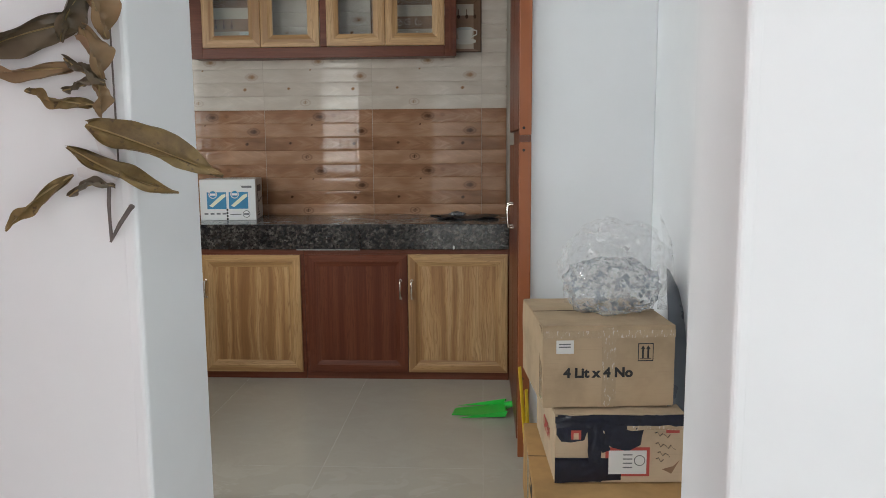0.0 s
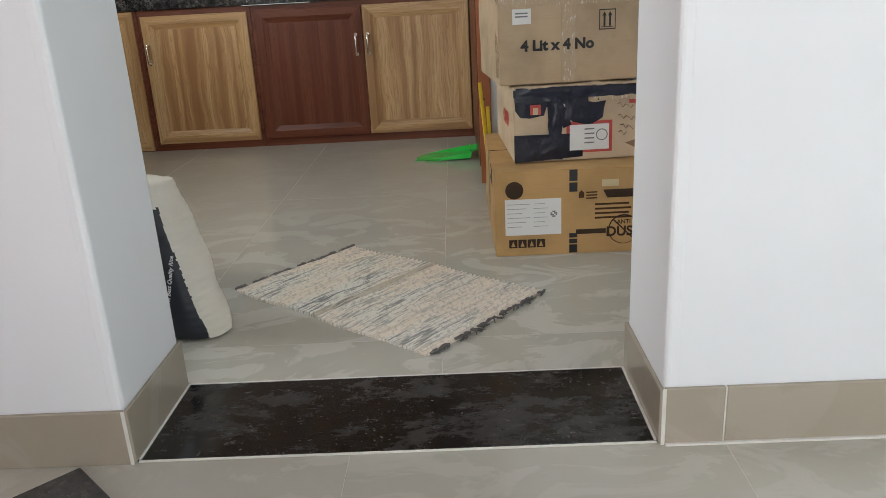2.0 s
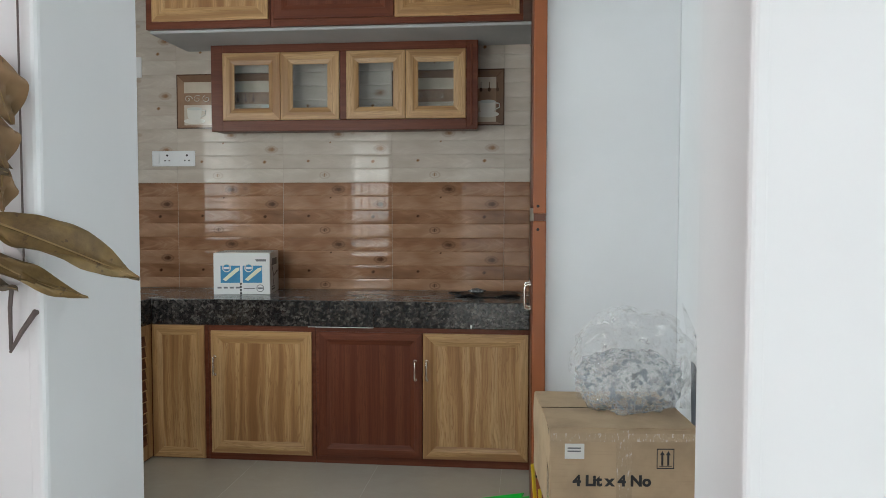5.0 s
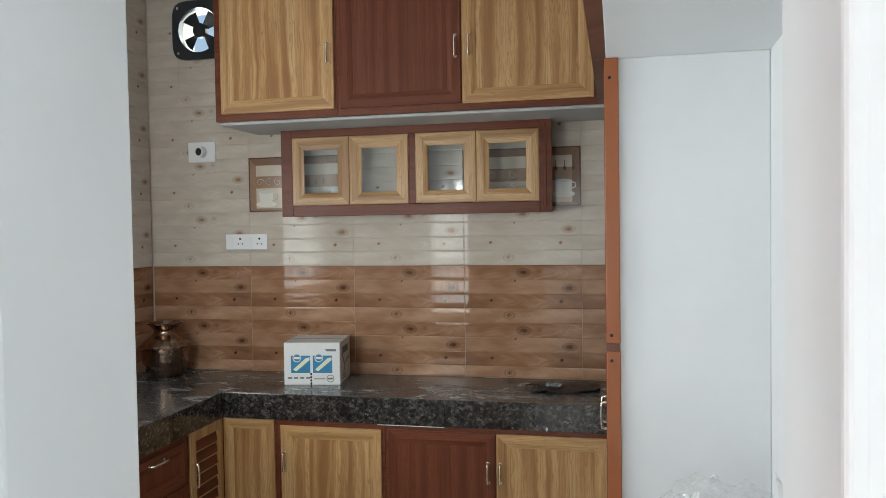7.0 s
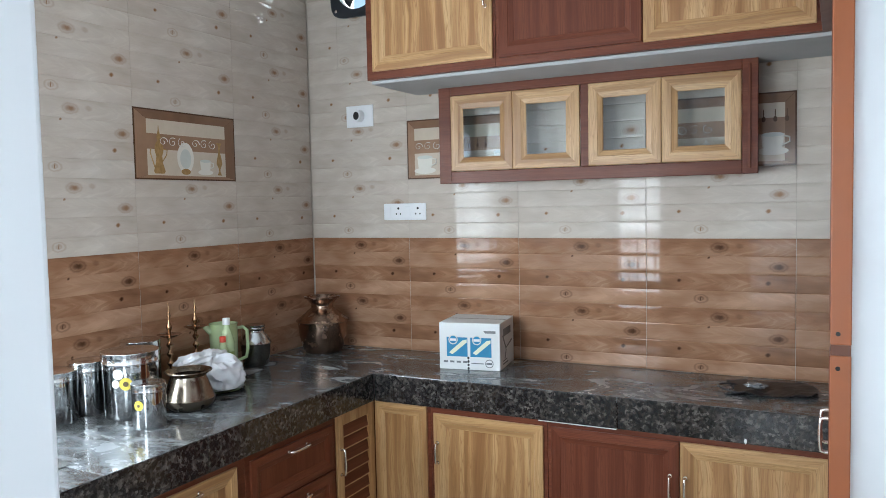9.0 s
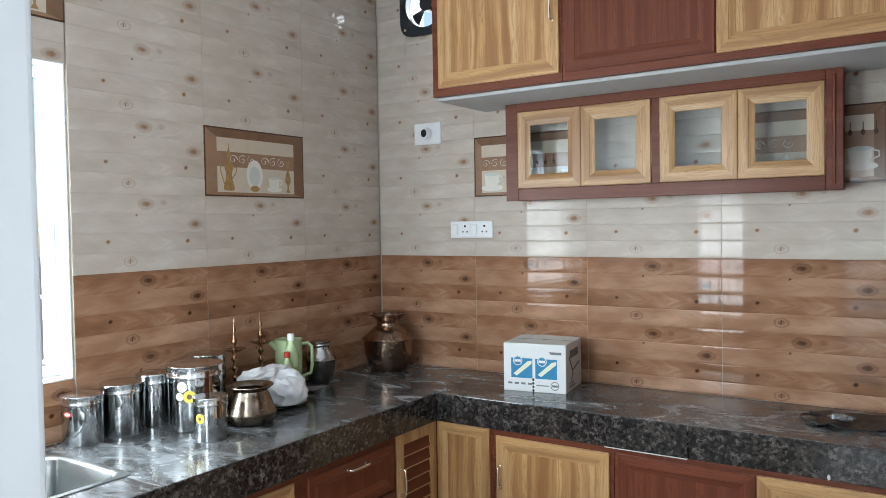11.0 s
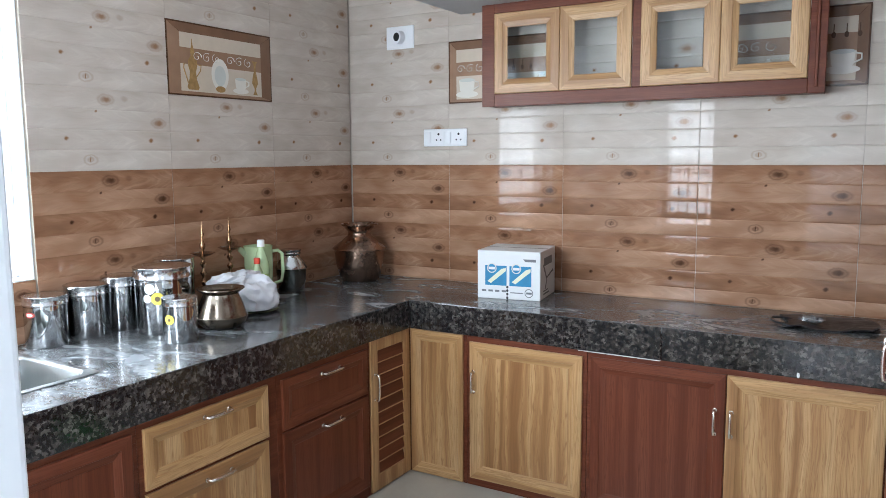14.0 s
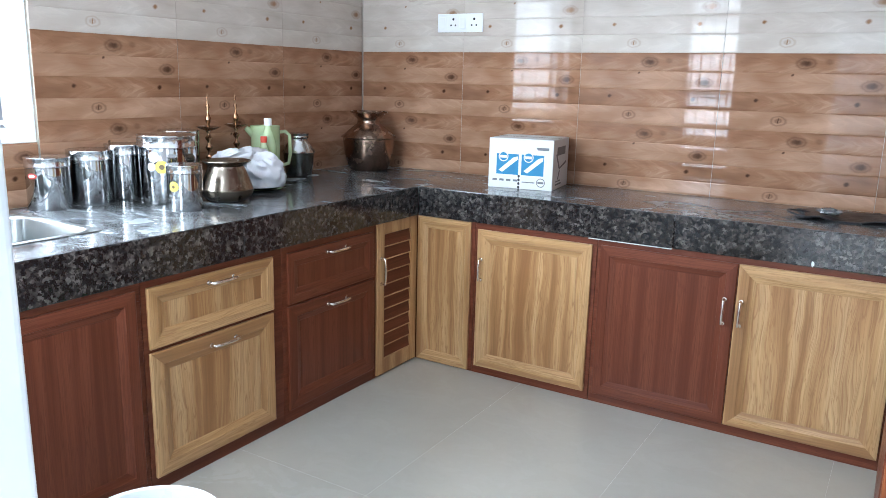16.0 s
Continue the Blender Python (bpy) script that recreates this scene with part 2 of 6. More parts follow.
def tile_print(name, tones, knot, depth, ring, stripes, fleck):
    """Glazed tile, printed with four planks and their knots; the tile's lower left corner is its origin."""
    g = Graph(name, 0.05, 0, 0.165)
    v = g.coords()
    sep = g.node("ShaderNodeSeparateXYZ", Vector=v).node
    x, z = sep.outputs[0], sep.outputs[2]
    up = g.math("DIVIDE", z, 0.085)
    row = g.math("FLOOR", up)
    within = g.math("SUBTRACT", g.math("FRACT", up), 0.5)
    tint = g.math("ADD", 0.45, g.math("MULTIPLY", g.math("COSINE", g.math("MULTIPLY", row, math.pi)), stripes))
    shift = g.math("MULTIPLY", row, 7.31)
    warp = g.noise(g.node("ShaderNodeCombineXYZ", X=g.math("MULTIPLY", x, 6.0), Y=shift, Z=g.math("MULTIPLY", z, 16.0)), 1.0, 3)
    grain = g.noise(g.node("ShaderNodeCombineXYZ", X=g.math("MULTIPLY", x, 3.0), Y=shift, Z=g.math("ADD", g.math("MULTIPLY", z, 60.0), g.math("MULTIPLY", warp, 3.5))), 1.6, 5, 0.55)
    broad = g.noise(g.node("ShaderNodeCombineXYZ", X=g.math("MULTIPLY", x, 3.6), Y=shift, Z=g.math("MULTIPLY", z, 9.0)), 1.0, 2)
    # feathered pale streaks that sweep back from the middle of each plank
    swept = g.math("ADD", g.math("MULTIPLY", x, 26.0), g.math("MULTIPLY", g.math("ABSOLUTE", within), 5.5))
    feather = g.noise(g.node("ShaderNodeCombineXYZ", X=g.math("ADD", swept, g.math("MULTIPLY", warp, 4.0)), Y=shift, Z=g.math("MULTIPLY", z, 14.0)), 0.9, 4, 0.62, 0.4)
    tone = g.math("ADD", g.math("MULTIPLY", tint, 0.55), g.math("ADD", g.math("MULTIPLY", broad, 0.85), g.math("MULTIPLY", grain, 0.3)))
    tone = g.math("SUBTRACT", tone, 0.28)
    c = g.ramp(tone, (0.2, tones[0]), (0.5, tones[1]), (0.85, tones[2]))
    c = g.mix(g.remap(grain, 0.5, 0.75, 0, 0.16), c, tuple(k * 0.72 for k in tones[0]))
    c = g.mix(g.math("MULTIPLY", g.remap(feather, 0.42, 0.75), g.remap(broad, 0.40, 0.66, 0.0, fleck)), c, tuple(min(0.8, k * 1.25) for k in tones[2]))
    # knots: across, up, half width, half height, strength
    knots = [(0.35, 0.297, 0.036, 0.020, 0.55), (0.352, 0.298, 0.014, 0.010, 0.7), (0.44, 0.305, 0.022, 0.015, 0.3), (0.30, 0.247, 0.008, 0.007, 0.85),
             (0.612, 0.206, 0.036, 0.021, 0.6), (0.615, 0.205, 0.014, 0.010, 0.7), (0.16, 0.134, 0.013, 0.011, 1.0), (0.567, 0.128, 0.014, 0.012, 1.0), (0.262, 0.046, 0.004, 0.013, 0.9)]
    pxz = g.node("ShaderNodeCombineXYZ", X=x, Y=0.0, Z=z)
    wig = g.vec("SCALE", g.vec("SUBTRACT", g.node("ShaderNodeTexNoise", out=1, Vector=pxz, Scale=45.0, Detail=3.0), (0.5, 0.5, 0.5)))
    wig.node.inputs["Scale"].default_value = 0.012
    pxz = g.vec("ADD", pxz, wig)
    for kx, kz, rx, rz, s in knots:
        d = g.vec("LENGTH", g.vec("MULTIPLY", g.vec("SUBTRACT", pxz, (kx, 0, kz)), (1 / rx, 0, 1 / rz)), out=1)
        c = g.mix(g.remap(d, 1.15, 0.3, 0.0, s * depth), c, knot)
    for kx, kz, rx, rz in ((0.264, 0.046, 0.036, 0.024), (0.35, 0.297, 0.046, 0.026), (0.612, 0.206, 0.046, 0.026)):
        d = g.vec("LENGTH", g.vec("MULTIPLY", g.vec("SUBTRACT", pxz, (kx, 0, kz)), (1 / rx, 0, 1 / rz)), out=1)
        waves = g.math("PINGPONG", g.math("MULTIPLY", d, 1.7), 0.5)
        c = g.mix(g.math("MULTIPLY", g.remap(d, 1.15, 0.7, 0, ring), g.remap(waves, 0.05, 0.45, 0.15, 0.85)), c, knot)
    g.colour(c)
    g.put(g.b, "Roughness", g.remap(g.noise(v, 9, 4), 0.3, 0.75, 0.012, 0.032))
    g.bump(g.noise(v, 11, 2), 0.009, 0.004)
    return g.mat


tile_dark = tile_print("brown_plank_tile", ((0.150, 0.070, 0.034), (0.290, 0.150, 0.083), (0.46, 0.283, 0.183)), (0.055, 0.022, 0.010), 1.0, 0.6, 0.17, 0.4)
tile_light = tile_print("beige_plank_tile", ((0.39, 0.325, 0.265), (0.505, 0.44, 0.375), (0.61, 0.555, 0.49)), (0.25, 0.13, 0.06), 1.0, 0.40, 0.05, 0.25)
grout = plain("pale_grout", (0.42, 0.37, 0.31), 0.85)
floor_grout = plain("floor_grout", (0.58, 0.56, 0.50), 0.8)


def granite_mat(name, dust, fleck=1.0):
    g = Graph(name, 0.12, 0, 0.6)
    v = g.coords()
    ragged = g.vec("SCALE", g.node("ShaderNodeTexNoise", out=1, Vector=v, Scale=150.0, Detail=3.0))
    ragged.node.inputs["Scale"].default_value = 0.022
    cells = g.node("ShaderNodeTexVoronoi", out=1, Vector=g.vec("ADD", g.vec("ADD", v, ragged), (0.3, 0.1, 0.7)), Scale=88.0)
    sp = g.node("ShaderNodeSeparateXYZ", Vector=cells).node.outputs[0]
    n1 = g.noise(v, 26, 5, 0.65)
    n2 = g.noise(v, 130, 3)
    c = g.ramp(g.math("ADD", g.math("MULTIPLY", sp, 0.5), g.math("MULTIPLY", n1, 0.6)), (0.35, (0.010, 0.010, 0.011)), (0.56, (0.024, 0.021, 0.020)), (0.70, tuple(k * fleck for k in (0.075, 0.064, 0.057))), (0.84, tuple(k * fleck for k in (0.17, 0.155, 0.14))))
    c = g.mix(g.remap(n2, 0.62, 0.72, 0, 0.35 * fleck), c, (0.10, 0.115, 0.13))
    if dust:
        swirl = g.noise(g.vec("MULTIPLY", v, (1.0, 1.6, 1.0)), 3.2, 6, 0.62, 1.2)
        f = g.remap(swirl, 0.36, 0.76, 0.07, dust)
        c = g.mix(f, c, (0.37, 0.40, 0.42))
        g.put(g.b, "Roughness", g.remap(swirl, 0.4, 0.75, 0.14, 0.36))
    g.colour(c)
    return g.mat


granite = granite_mat("black_granite", 0.0, 0.72)
granite_top = granite_mat("dusty_black_granite", 0.62, 0.6)
g = Graph("worn_black_granite", 0.16, 0, 0.5)
v = g.coords()
rub = g.noise(g.vec("MULTIPLY", v, (1.0, 1.8, 1.0)), 7.0, 7, 0.75, 0.2)
spot = g.noise(v, 120, 3, 0.6)
line = g.noise(g.vec("MULTIPLY", v, (9.0, 60.0, 1.0)), 1.5, 3, 0.6, 0.3)
c = g.mix(g.remap(g.noise(v, 45, 4), 0.45, 0.75), (0.005, 0.005, 0.0055), (0.018, 0.018, 0.018))
c = g.mix(g.remap(rub, 0.48, 0.74, 0.0, 0.22), c, (0.26, 0.26, 0.255))
c = g.mix(g.remap(spot, 0.63, 0.71, 0, 0.5), c, (0.35, 0.35, 0.34))
c = g.mix(g.remap(line, 0.64, 0.74, 0, 0.4), c, (0.34, 0.34, 0.33))
g.colour(c)
g.put(g.b, "Roughness", g.remap(rub, 0.4, 0.7, 0.14, 0.42))
worn_granite = g.mat


def floor_tile_mat(name, c, worn=0.5):
    g = Graph(name, 0.12, 0, 0.5)
    v = g.vec("ADD", g.coords(), g.node("ShaderNodeCombineXYZ", X=g.math("MULTIPLY", g.rand(), 20.0), Y=g.math("MULTIPLY", g.rand(), 9.0), Z=0.0))
    big = g.noise(v, 2.2, 6, 0.6, 0.8)
    fine = g.noise(v, 40, 4)
    smear = g.noise(g.vec("MULTIPLY", v, (1.0, 1.4, 1.0)), 4.2, 6, 0.58, 1.3)
    col = g.ramp(g.math("ADD", g.math("MULTIPLY", big, 0.8), g.math("MULTIPLY", fine, 0.2)), (0.3, tuple(x * 0.95 for x in c)), (0.5, c), (0.75, tuple(x * 1.04 for x in c)))
    depth = g.node("ShaderNodeSeparateXYZ", Vector=g.node("ShaderNodeNewGeometry", out=0)).node.outputs[1]
    trodden = g.math("MULTIPLY", g.remap(depth, -1.0, -2.1, worn * 0.1, worn), g.remap(depth, -3.3, -2.7, 0.35, 1.0))
    col = g.mix(g.math("MULTIPLY", g.remap(smear, 0.51, 0.565), trodden), col, (0.66, 0.65, 0.60))
    damp = g.noise(v, 3.1, 5, 0.6, 0.4)
    col = g.mix(g.math("MULTIPLY", g.remap(damp, 0.5, 0.66), g.math("MULTIPLY", trodden, 0.4)), col, tuple(x * 0.72 for x in c))
    scuff = g.noise(g.vec("MULTIPLY", v, (3.0, 14.0, 1.0)), 3.0, 3, 0.5, 0.5)
    col = g.mix(g.math("MULTIPLY", g.remap(scuff, 0.70, 0.76), trodden), col, (0.60, 0.59, 0.57))
    drop = g.node("ShaderNodeTexVoronoi", Vector=g.vec("MULTIPLY", v, (1.0, 1.0, 0.0)), Scale=7.0)
    col = g.mix(g.math("MULTIPLY", g.remap(drop, 0.055, 0.03), g.math("MULTIPLY", g.remap(damp, 0.5, 0.56), trodden)), col, (0.78, 0.78, 0.75))
    g.colour(col)
    g.put(g.b, "Roughness", g.remap(smear, 0.45, 0.7, 0.07, 0.2))
    return g.mat


floor_mat = floor_tile_mat("grey_beige_floor_tile", (0.450, 0.432, 0.372), 0.4)
skirt_mat = floor_tile_mat("beige_skirting_tile", (0.36, 0.315, 0.25), 0.1)


def steel_mat(name, c, rough, dent=0.004):
    g = Graph(name, rough, 1.0)
    v = g.coords()
    n = g.noise(g.vec("MULTIPLY", v, (1, 1, 0.12)), 90, 2)
    smudge = g.noise(v, 17, 4)
    g.colour(g.mix(smudge, tuple(k * 0.93 for k in c), c))
    g.put(g.b, "Roughness", g.math("ADD", g.remap(n, 0.3, 0.7, rough * 0.85, rough * 1.15), g.remap(smudge, 0.5, 0.75, 0.0, 0.03)))
    g.bump(smudge, dent, 0.003)
    return g.mat


steel_lid = steel_mat("pressed_steel", (0.72, 0.72, 0.72), 0.17, 0.0)
steel = steel_mat("stainless_steel", (0.56, 0.57, 0.57), 0.05)
chrome = plain("chrome", (0.80, 0.76, 0.71), 0.24, 1.0, vary=0.03)
brass_dark = plain("tarnished_brass", (0.20, 0.165, 0.125), 0.3, 1.0, vary=0.35, scale=16)
copper_dark = plain("dark_copper", (0.33, 0.225, 0.165), 0.25, 1.0, vary=0.3, scale=16, bump=0.012)
lamp_brass = plain("old_lamp_brass", (0.34, 0.20, 0.11), 0.24, 1.0, vary=0.3, scale=30)
white_plastic = plain("white_plastic", (0.80, 0.81, 0.82), 0.35, vary=0.02)
black_plastic = plain("black_plastic", (0.018, 0.022, 0.028), 0.35, vary=0.2)
black_hole = plain("dark_socket", (0.01, 0.01, 0.01), 0.8)


def glass_mat(name, tint=(1, 1, 1), rough=0.02):
    g = Graph(name, rough)
    tr = g.t.nodes.new("ShaderNodeBsdfTransparent")
    gl = g.t.nodes.new("ShaderNodeBsdfGlossy")
    mx = g.t.nodes.new("ShaderNodeMixShader")
    tr.inputs[0].default_value = (*tint, 1)
    gl.inputs["Roughness"].default_value = rough
    g.t.links.new(g.node("ShaderNodeFresnel", IOR=1.5), mx.inputs[0])
    g.t.links.new(tr.outputs[0], mx.inputs[1])
    g.t.links.new(gl.outputs[0], mx.inputs[2])
    g.t.links.new(mx.outputs[0], g.t.nodes["Material Output"].inputs[0])
    return g.mat


pane_glass = glass_mat("clear_pane", (0.93, 0.95, 0.95))

# ---- large structure ----
CEIL = 3.35
TX, TY = -0.808, 0.598     # faces of the wall tiles
OPEN = (1.397, 2.347)      # sides of the opening from the hall
PN, PF = -3.045, -2.765     # near and far face of the wall with the opening


def walls(name, boxes, material, label):
    bm = bmesh.new()
    for lo, hi in boxes:
        bx(bm, lo, hi)
    return structure(name, bm, material, label, "wall")


FAN = (-0.425, 3.06)
wall_back = walls("wall_north", [((-1.0, 0.607, 0), (FAN[0] - 0.15, 0.78, CEIL)), ((FAN[0] + 0.15, 0.607, 0), (2.8, 0.78, CEIL)),
                                 ((FAN[0] - 0.15, 0.607, 0), (FAN[0] + 0.15, 0.78, FAN[1] - 0.15)), ((FAN[0] - 0.15, 0.607, FAN[1] + 0.15), (FAN[0] + 0.15, 0.78, CEIL))],
                  grout, "kitchen wall clad in glazed wood-print tiles")
y0, y1, z0, z1 = WINL
wall_left = walls("wall_west", [((-1.0, PF, 0), (-0.817, y0, CEIL)), ((-1.0, y1, 0), (-0.817, 0.607, CEIL)), ((-1.0, y0, 0), (-0.817, y1, z0)), ((-1.0, y0, z1), (-0.817, y1, CEIL))],
                  grout, "kitchen side wall clad in glazed wood-print tiles")
a, b, c, d = WINP
bm = bmesh.new()
for lo, hi in [((-1.0, PN, 0), (a, PF, CEIL)), ((b, PN, 0), (OPEN[0] - 0.02, PF, CEIL)), ((OPEN[1] + 0.02, PN, 0), (3.9, PF, CEIL)),
               ((a, PN, 0), (b, PF, c)), ((a, PN, d), (b, PF, CEIL)), ((OPEN[0] - 0.02, PN, 2.25), (OPEN[1] + 0.02, PF, CEIL))]:
    bx(bm, lo, hi)
for lo, hi in [((OPEN[0] - 0.03, PN - 0.0005, 0), (OPEN[0], PF + 0.0005, 2.2505)), ((OPEN[1], PN - 0.0005, 0), (OPEN[1] + 0.03, PF + 0.0005, 2.2505))]:
    bx(bm, lo, hi, 0.009, 0, 3)
structure("wall_south", bm, wall_white, "white painted wall with an open doorway", "wall")
walls("wall_east", [((2.65, PF, 0), (2.8, 0.607, CEIL))], wall_white, "white painted wall of the storage recess")
bm = box((2.120, -1.06, 0), (2.65, -0.96, 2.375), 0.004, 2)
structure("wall_recess", bm, wall_white, "white painted short wall behind stacked cartons", "wall")
# hall walls out of view; their windows are added for the fill lamps
a, b, c, d = FILLW
walls("wall_hall_west", [((0.8, -7.1, 0), (0.95, a, CEIL)), ((0.8, b, 0), (0.95, PN, CEIL)), ((0.8, a, 0), (0.95, b, c)), ((0.8, a, d), (0.95, b, CEIL))], wall_pink, "pale pink painted hall wall with an added, unseen window")
a, b, c, d = FILLE
walls("wall_hall_east", [((3.9, -7.1, 0), (4.05, a, CEIL)), ((3.9, b, 0), (4.05, PF, CEIL)), ((3.9, a, 0), (4.05, b, c)), ((3.9, a, d), (4.05, b, CEIL))], wall_white, "white painted hall wall with an added, unseen window")
a, b, c, d = FILLH
walls("wall_hall_south", [((0.8, -7.25, 0), (a, -7.1, CEIL)), ((b, -7.25, 0), (4.05, -7.1, CEIL)), ((a, -7.25, 0), (b, -7.1, c)), ((a, -7.25, d), (b, -7.1, CEIL))], wall_white, "white painted hall wall with an added, unseen window")
structure("ceiling", bx(box((-1.0, PF, CEIL), (2.8, 0.78, CEIL + 0.12)), (0.8, -7.25, CEIL), (4.05, PF, CEIL + 0.12)), ceiling_white, "white painted ceiling", "ceiling")
# concrete loft slabs
structure("trim_loft_slab", box((2.107, PF, 2.375), (2.65, -0.96, 2.445), 0.004, 2), wall_white, "white plastered loft slab above the recess", "loft slab")
# white plaster given a grey colour that stands in for the underside's shade
structure("trim_loft_slab", box((-0.035, 0.112, 2.380), (2.1, 0.597, 2.3975), 0.003), painted("shade_grey_plaster", (0.46, 0.46, 0.46), 0.8, 0.05), "white plastered underside of the loft, coloured grey for its shade", "loft slab")

floor = structure("floor", bx(box((-1.0, PF, -0.1), (2.8, 0.6, -0.0004)), (0.8, -7.25, -0.1), (4.05, PN, -0.0004)), floor_grout, "floor of large glossy grey-beige tiles", "floor")
structure("threshold", box((OPEN[0] - 0.02, PN, -0.1), (OPEN[1] + 0.02, PF, 0.003), 0.002), worn_granite, "worn black granite threshold strip", "threshold")
structure("ground", box((-60, -60, -0.5), (60, 60, -0.35)), plain("bare_ground", (0.25, 0.22, 0.18), 0.9, vary=0.3, scale=2), "bare ground outside", "ground")

# skirting of beige tile
bm = bmesh.new()
for lo, hi in [((0.95, PN - 0.009, 0), (OPEN[0] - 0.001, PN, 0.108)), ((OPEN[1] + 0.001, PN - 0.009, 0), (2.452, PN, 0.110)), ((2.455, PN - 0.009, 0), (3.1, PN, 0.110)),
               ((OPEN[0], PN - 0.009, 0.003), (OPEN[0] + 0.008, PF, 0.108)), ((OPEN[1] - 0.008, PN - 0.009, 0.003), (OPEN[1], PF, 0.108)),
               ((3.103, PN - 0.009, 0), (3.9, PN, 0.110))]:
    bx(bm, lo, hi, 0.0015)
structure("baseboard", bm, skirt_mat, "glossy beige tile skirting", "skirting")
caulk = plain("pale_caulk", (0.66, 0.64, 0.60), 0.8, vary=0.15, scale=60)
bm = bmesh.new()
for lo, hi in [((2.4522, PN - 0.0084, 0), (2.4548, PN, 0.1095)), ((OPEN[0] - 0.003, PN - 0.0104, 0), (OPEN[0] + 0.004, PN - 0.0092, 0.109)), ((OPEN[1] - 0.004, PN - 0.0104, 0), (OPEN[1] + 0.003, PN - 0.0092, 0.111)),
               ((OPEN[1] + 0.004, PN - 0.016, 0), (3.9, PN - 0.0092, 0.004)), ((OPEN[0] + 0.009, PN - 0.004, 0), (OPEN[1] - 0.009, PN - 0.0003, 0.0036)),
               ((OPEN[0] + 0.0082, PN + 0.001, 0.0032), (OPEN[0] + 0.013, PF - 0.002, 0.0056)), ((OPEN[1] - 0.013, PN + 0.001, 0.0032), (OPEN[1] - 0.0082, PF - 0.002, 0.0056)), ((OPEN[0] + 0.009, PF + 0.0003, 0), (OPEN[1] - 0.009, PF + 0.0035, 0.0034))]:
    bx(bm, lo, hi, 0.0005)
structure("trim_joint", bm, caulk, "pale grout line round the threshold and skirting", "grout line")


# ---- windows ----
def window(name, axis, a0, a1, z0, z1, plane, bars_a, bars_z, deep, label):
    """A barred window in its opening; axis is the one that it looks along."""
    w = thing(name, label, "window", (plane, (a0 + a1) / 2, z0) if axis == "x" else ((a0 + a1) / 2, plane, z0), kind="structure")

    def at(a, z, dd=0.0):
        return (plane + dd, a, z) if axis == "x" else (a, plane + dd, z)

    def bar(p, q, half):
        lo = [min(u, v) - half for u, v in zip(p, q)]
        hi = [max(u, v) + half for u, v in zip(p, q)]
        return box(lo, hi, half * 0.3)
    for p, q in (((a0 + .025, z0 + .025), (a1 - .025, z0 + .025)), ((a0 + .025, z1 - .025), (a1 - .025, z1 - .025)), ((a0 + .025, z0 + .075), (a0 + .025, z1 - .075)), ((a1 - .025, z0 + .075), (a1 - .025, z1 - .075))):
        part("frame", bar(at(*p), at(*q), 0.022), white_plastic, w)
    if axis == "x" and plane < 0:
        x0, x1 = -1.0, -0.8165
        for lo, hi in (((x0, a0, z0), (x1, a0 + 0.006, z1)), ((x0, a1 - 0.006, z0), (x1, a1, z1)), ((x0, a0 + 0.006, z0), (x1, a1 - 0.006, z0 + 0.006)), ((x0, a0 + 0.006, z1 - 0.006), (x1, a1 - 0.006, z1))):
            part("reveal", box(lo, hi), wall_white, w)
    for z in bars_z:
        part("bar", bar(at(a0 + 0.05, z, deep), at(a1 - 0.05, z, deep), 0.007), white_plastic, w)
    for u in bars_a:
        part("bar", bar(at(u, z0 + 0.05, deep + 0.016), at(u, z1 - 0.05, deep + 0.016), 0.006), white_plastic, w)
    return w


window("window_1", "x", WINL[0], WINL[1], WINL[2], WINL[3], -0.93, [-2.3, -2.02, -1.74], [1.215, 1.48, 1.75, 2.0, 2.265], 0.03, "bright kitchen window with white bars")
window("window_2", "y", WINP[0], WINP[1], WINP[2], WINP[3], -3.0, [0.225, 0.305, 0.39, 0.475, 0.56], [1.05 + 0.13 * k for k in range(10)], 0.03, "narrow window with a close white grille")
# these last three windows are out of view, added to hold fill lamps
window("unseen_window_5", "x", FILLW[0], FILLW[1], FILLW[2], FILLW[3], 0.9, [-6.7, -6.4, -6.1], [0.9, 1.3, 1.7, 2.1], 0.03, "unseen barred window added to light the hall from the west")
window("unseen_window_4", "x", FILLE[0], FILLE[1], FILLE[2], FILLE[3], 3.95, [-5.3, -4.95, -4.6], [0.9, 1.3, 1.7, 2.1], -0.03, "unseen barred window added to light the hall from the east")
window("unseen_window_3", "y", FILLH[0], FILLH[1], FILLH[2], FILLH[3], -7.13, [3.0, 3.3, 3.6], [0.9, 1.3, 1.7, 2.1], 0.03, "unseen wide barred window added to light the hall from the south")


# ---- cabinets ----
def spot(axis, plane):
    """Maps (across, depth, up) to the world, for fronts that face -y, or +x."""
    if axis == "y":
        return lambda a, dd, z: (a, plane + dd, z)
    return lambda a, dd, z: (plane - dd, a, z)


def handle(parent, P, a0, z0, a1, z1):
    """A bent chrome pull between two points of the front."""
    bm = bmesh.new()
    n = 7
    pts = [P(a0, 0, z0), P(a0, -0.012, z0)]
    for k in range(n):
        u = k / (n - 1)
        e = min(u, 1 - u)
        pts.append(P(a0 + (a1 - a0) * (0.03 + 0.94 * u), -0.024 - 0.004 * min(1, e * 4), z0 + (z1 - z0) * (0.03 + 0.94 * u)))
    pts += [P(a1, -0.012, z1), P(a1, 0, z1)]
    tube(bm, pts, 0.0062, 10)
    for u, v in ((a0, z0), (a1, z1)):
        tube(bm, [P(u, 0.0, v), P(u, -0.004, v)], 0.009, 10)
    return part("handle", bm, chrome, parent, "chrome handle", True)


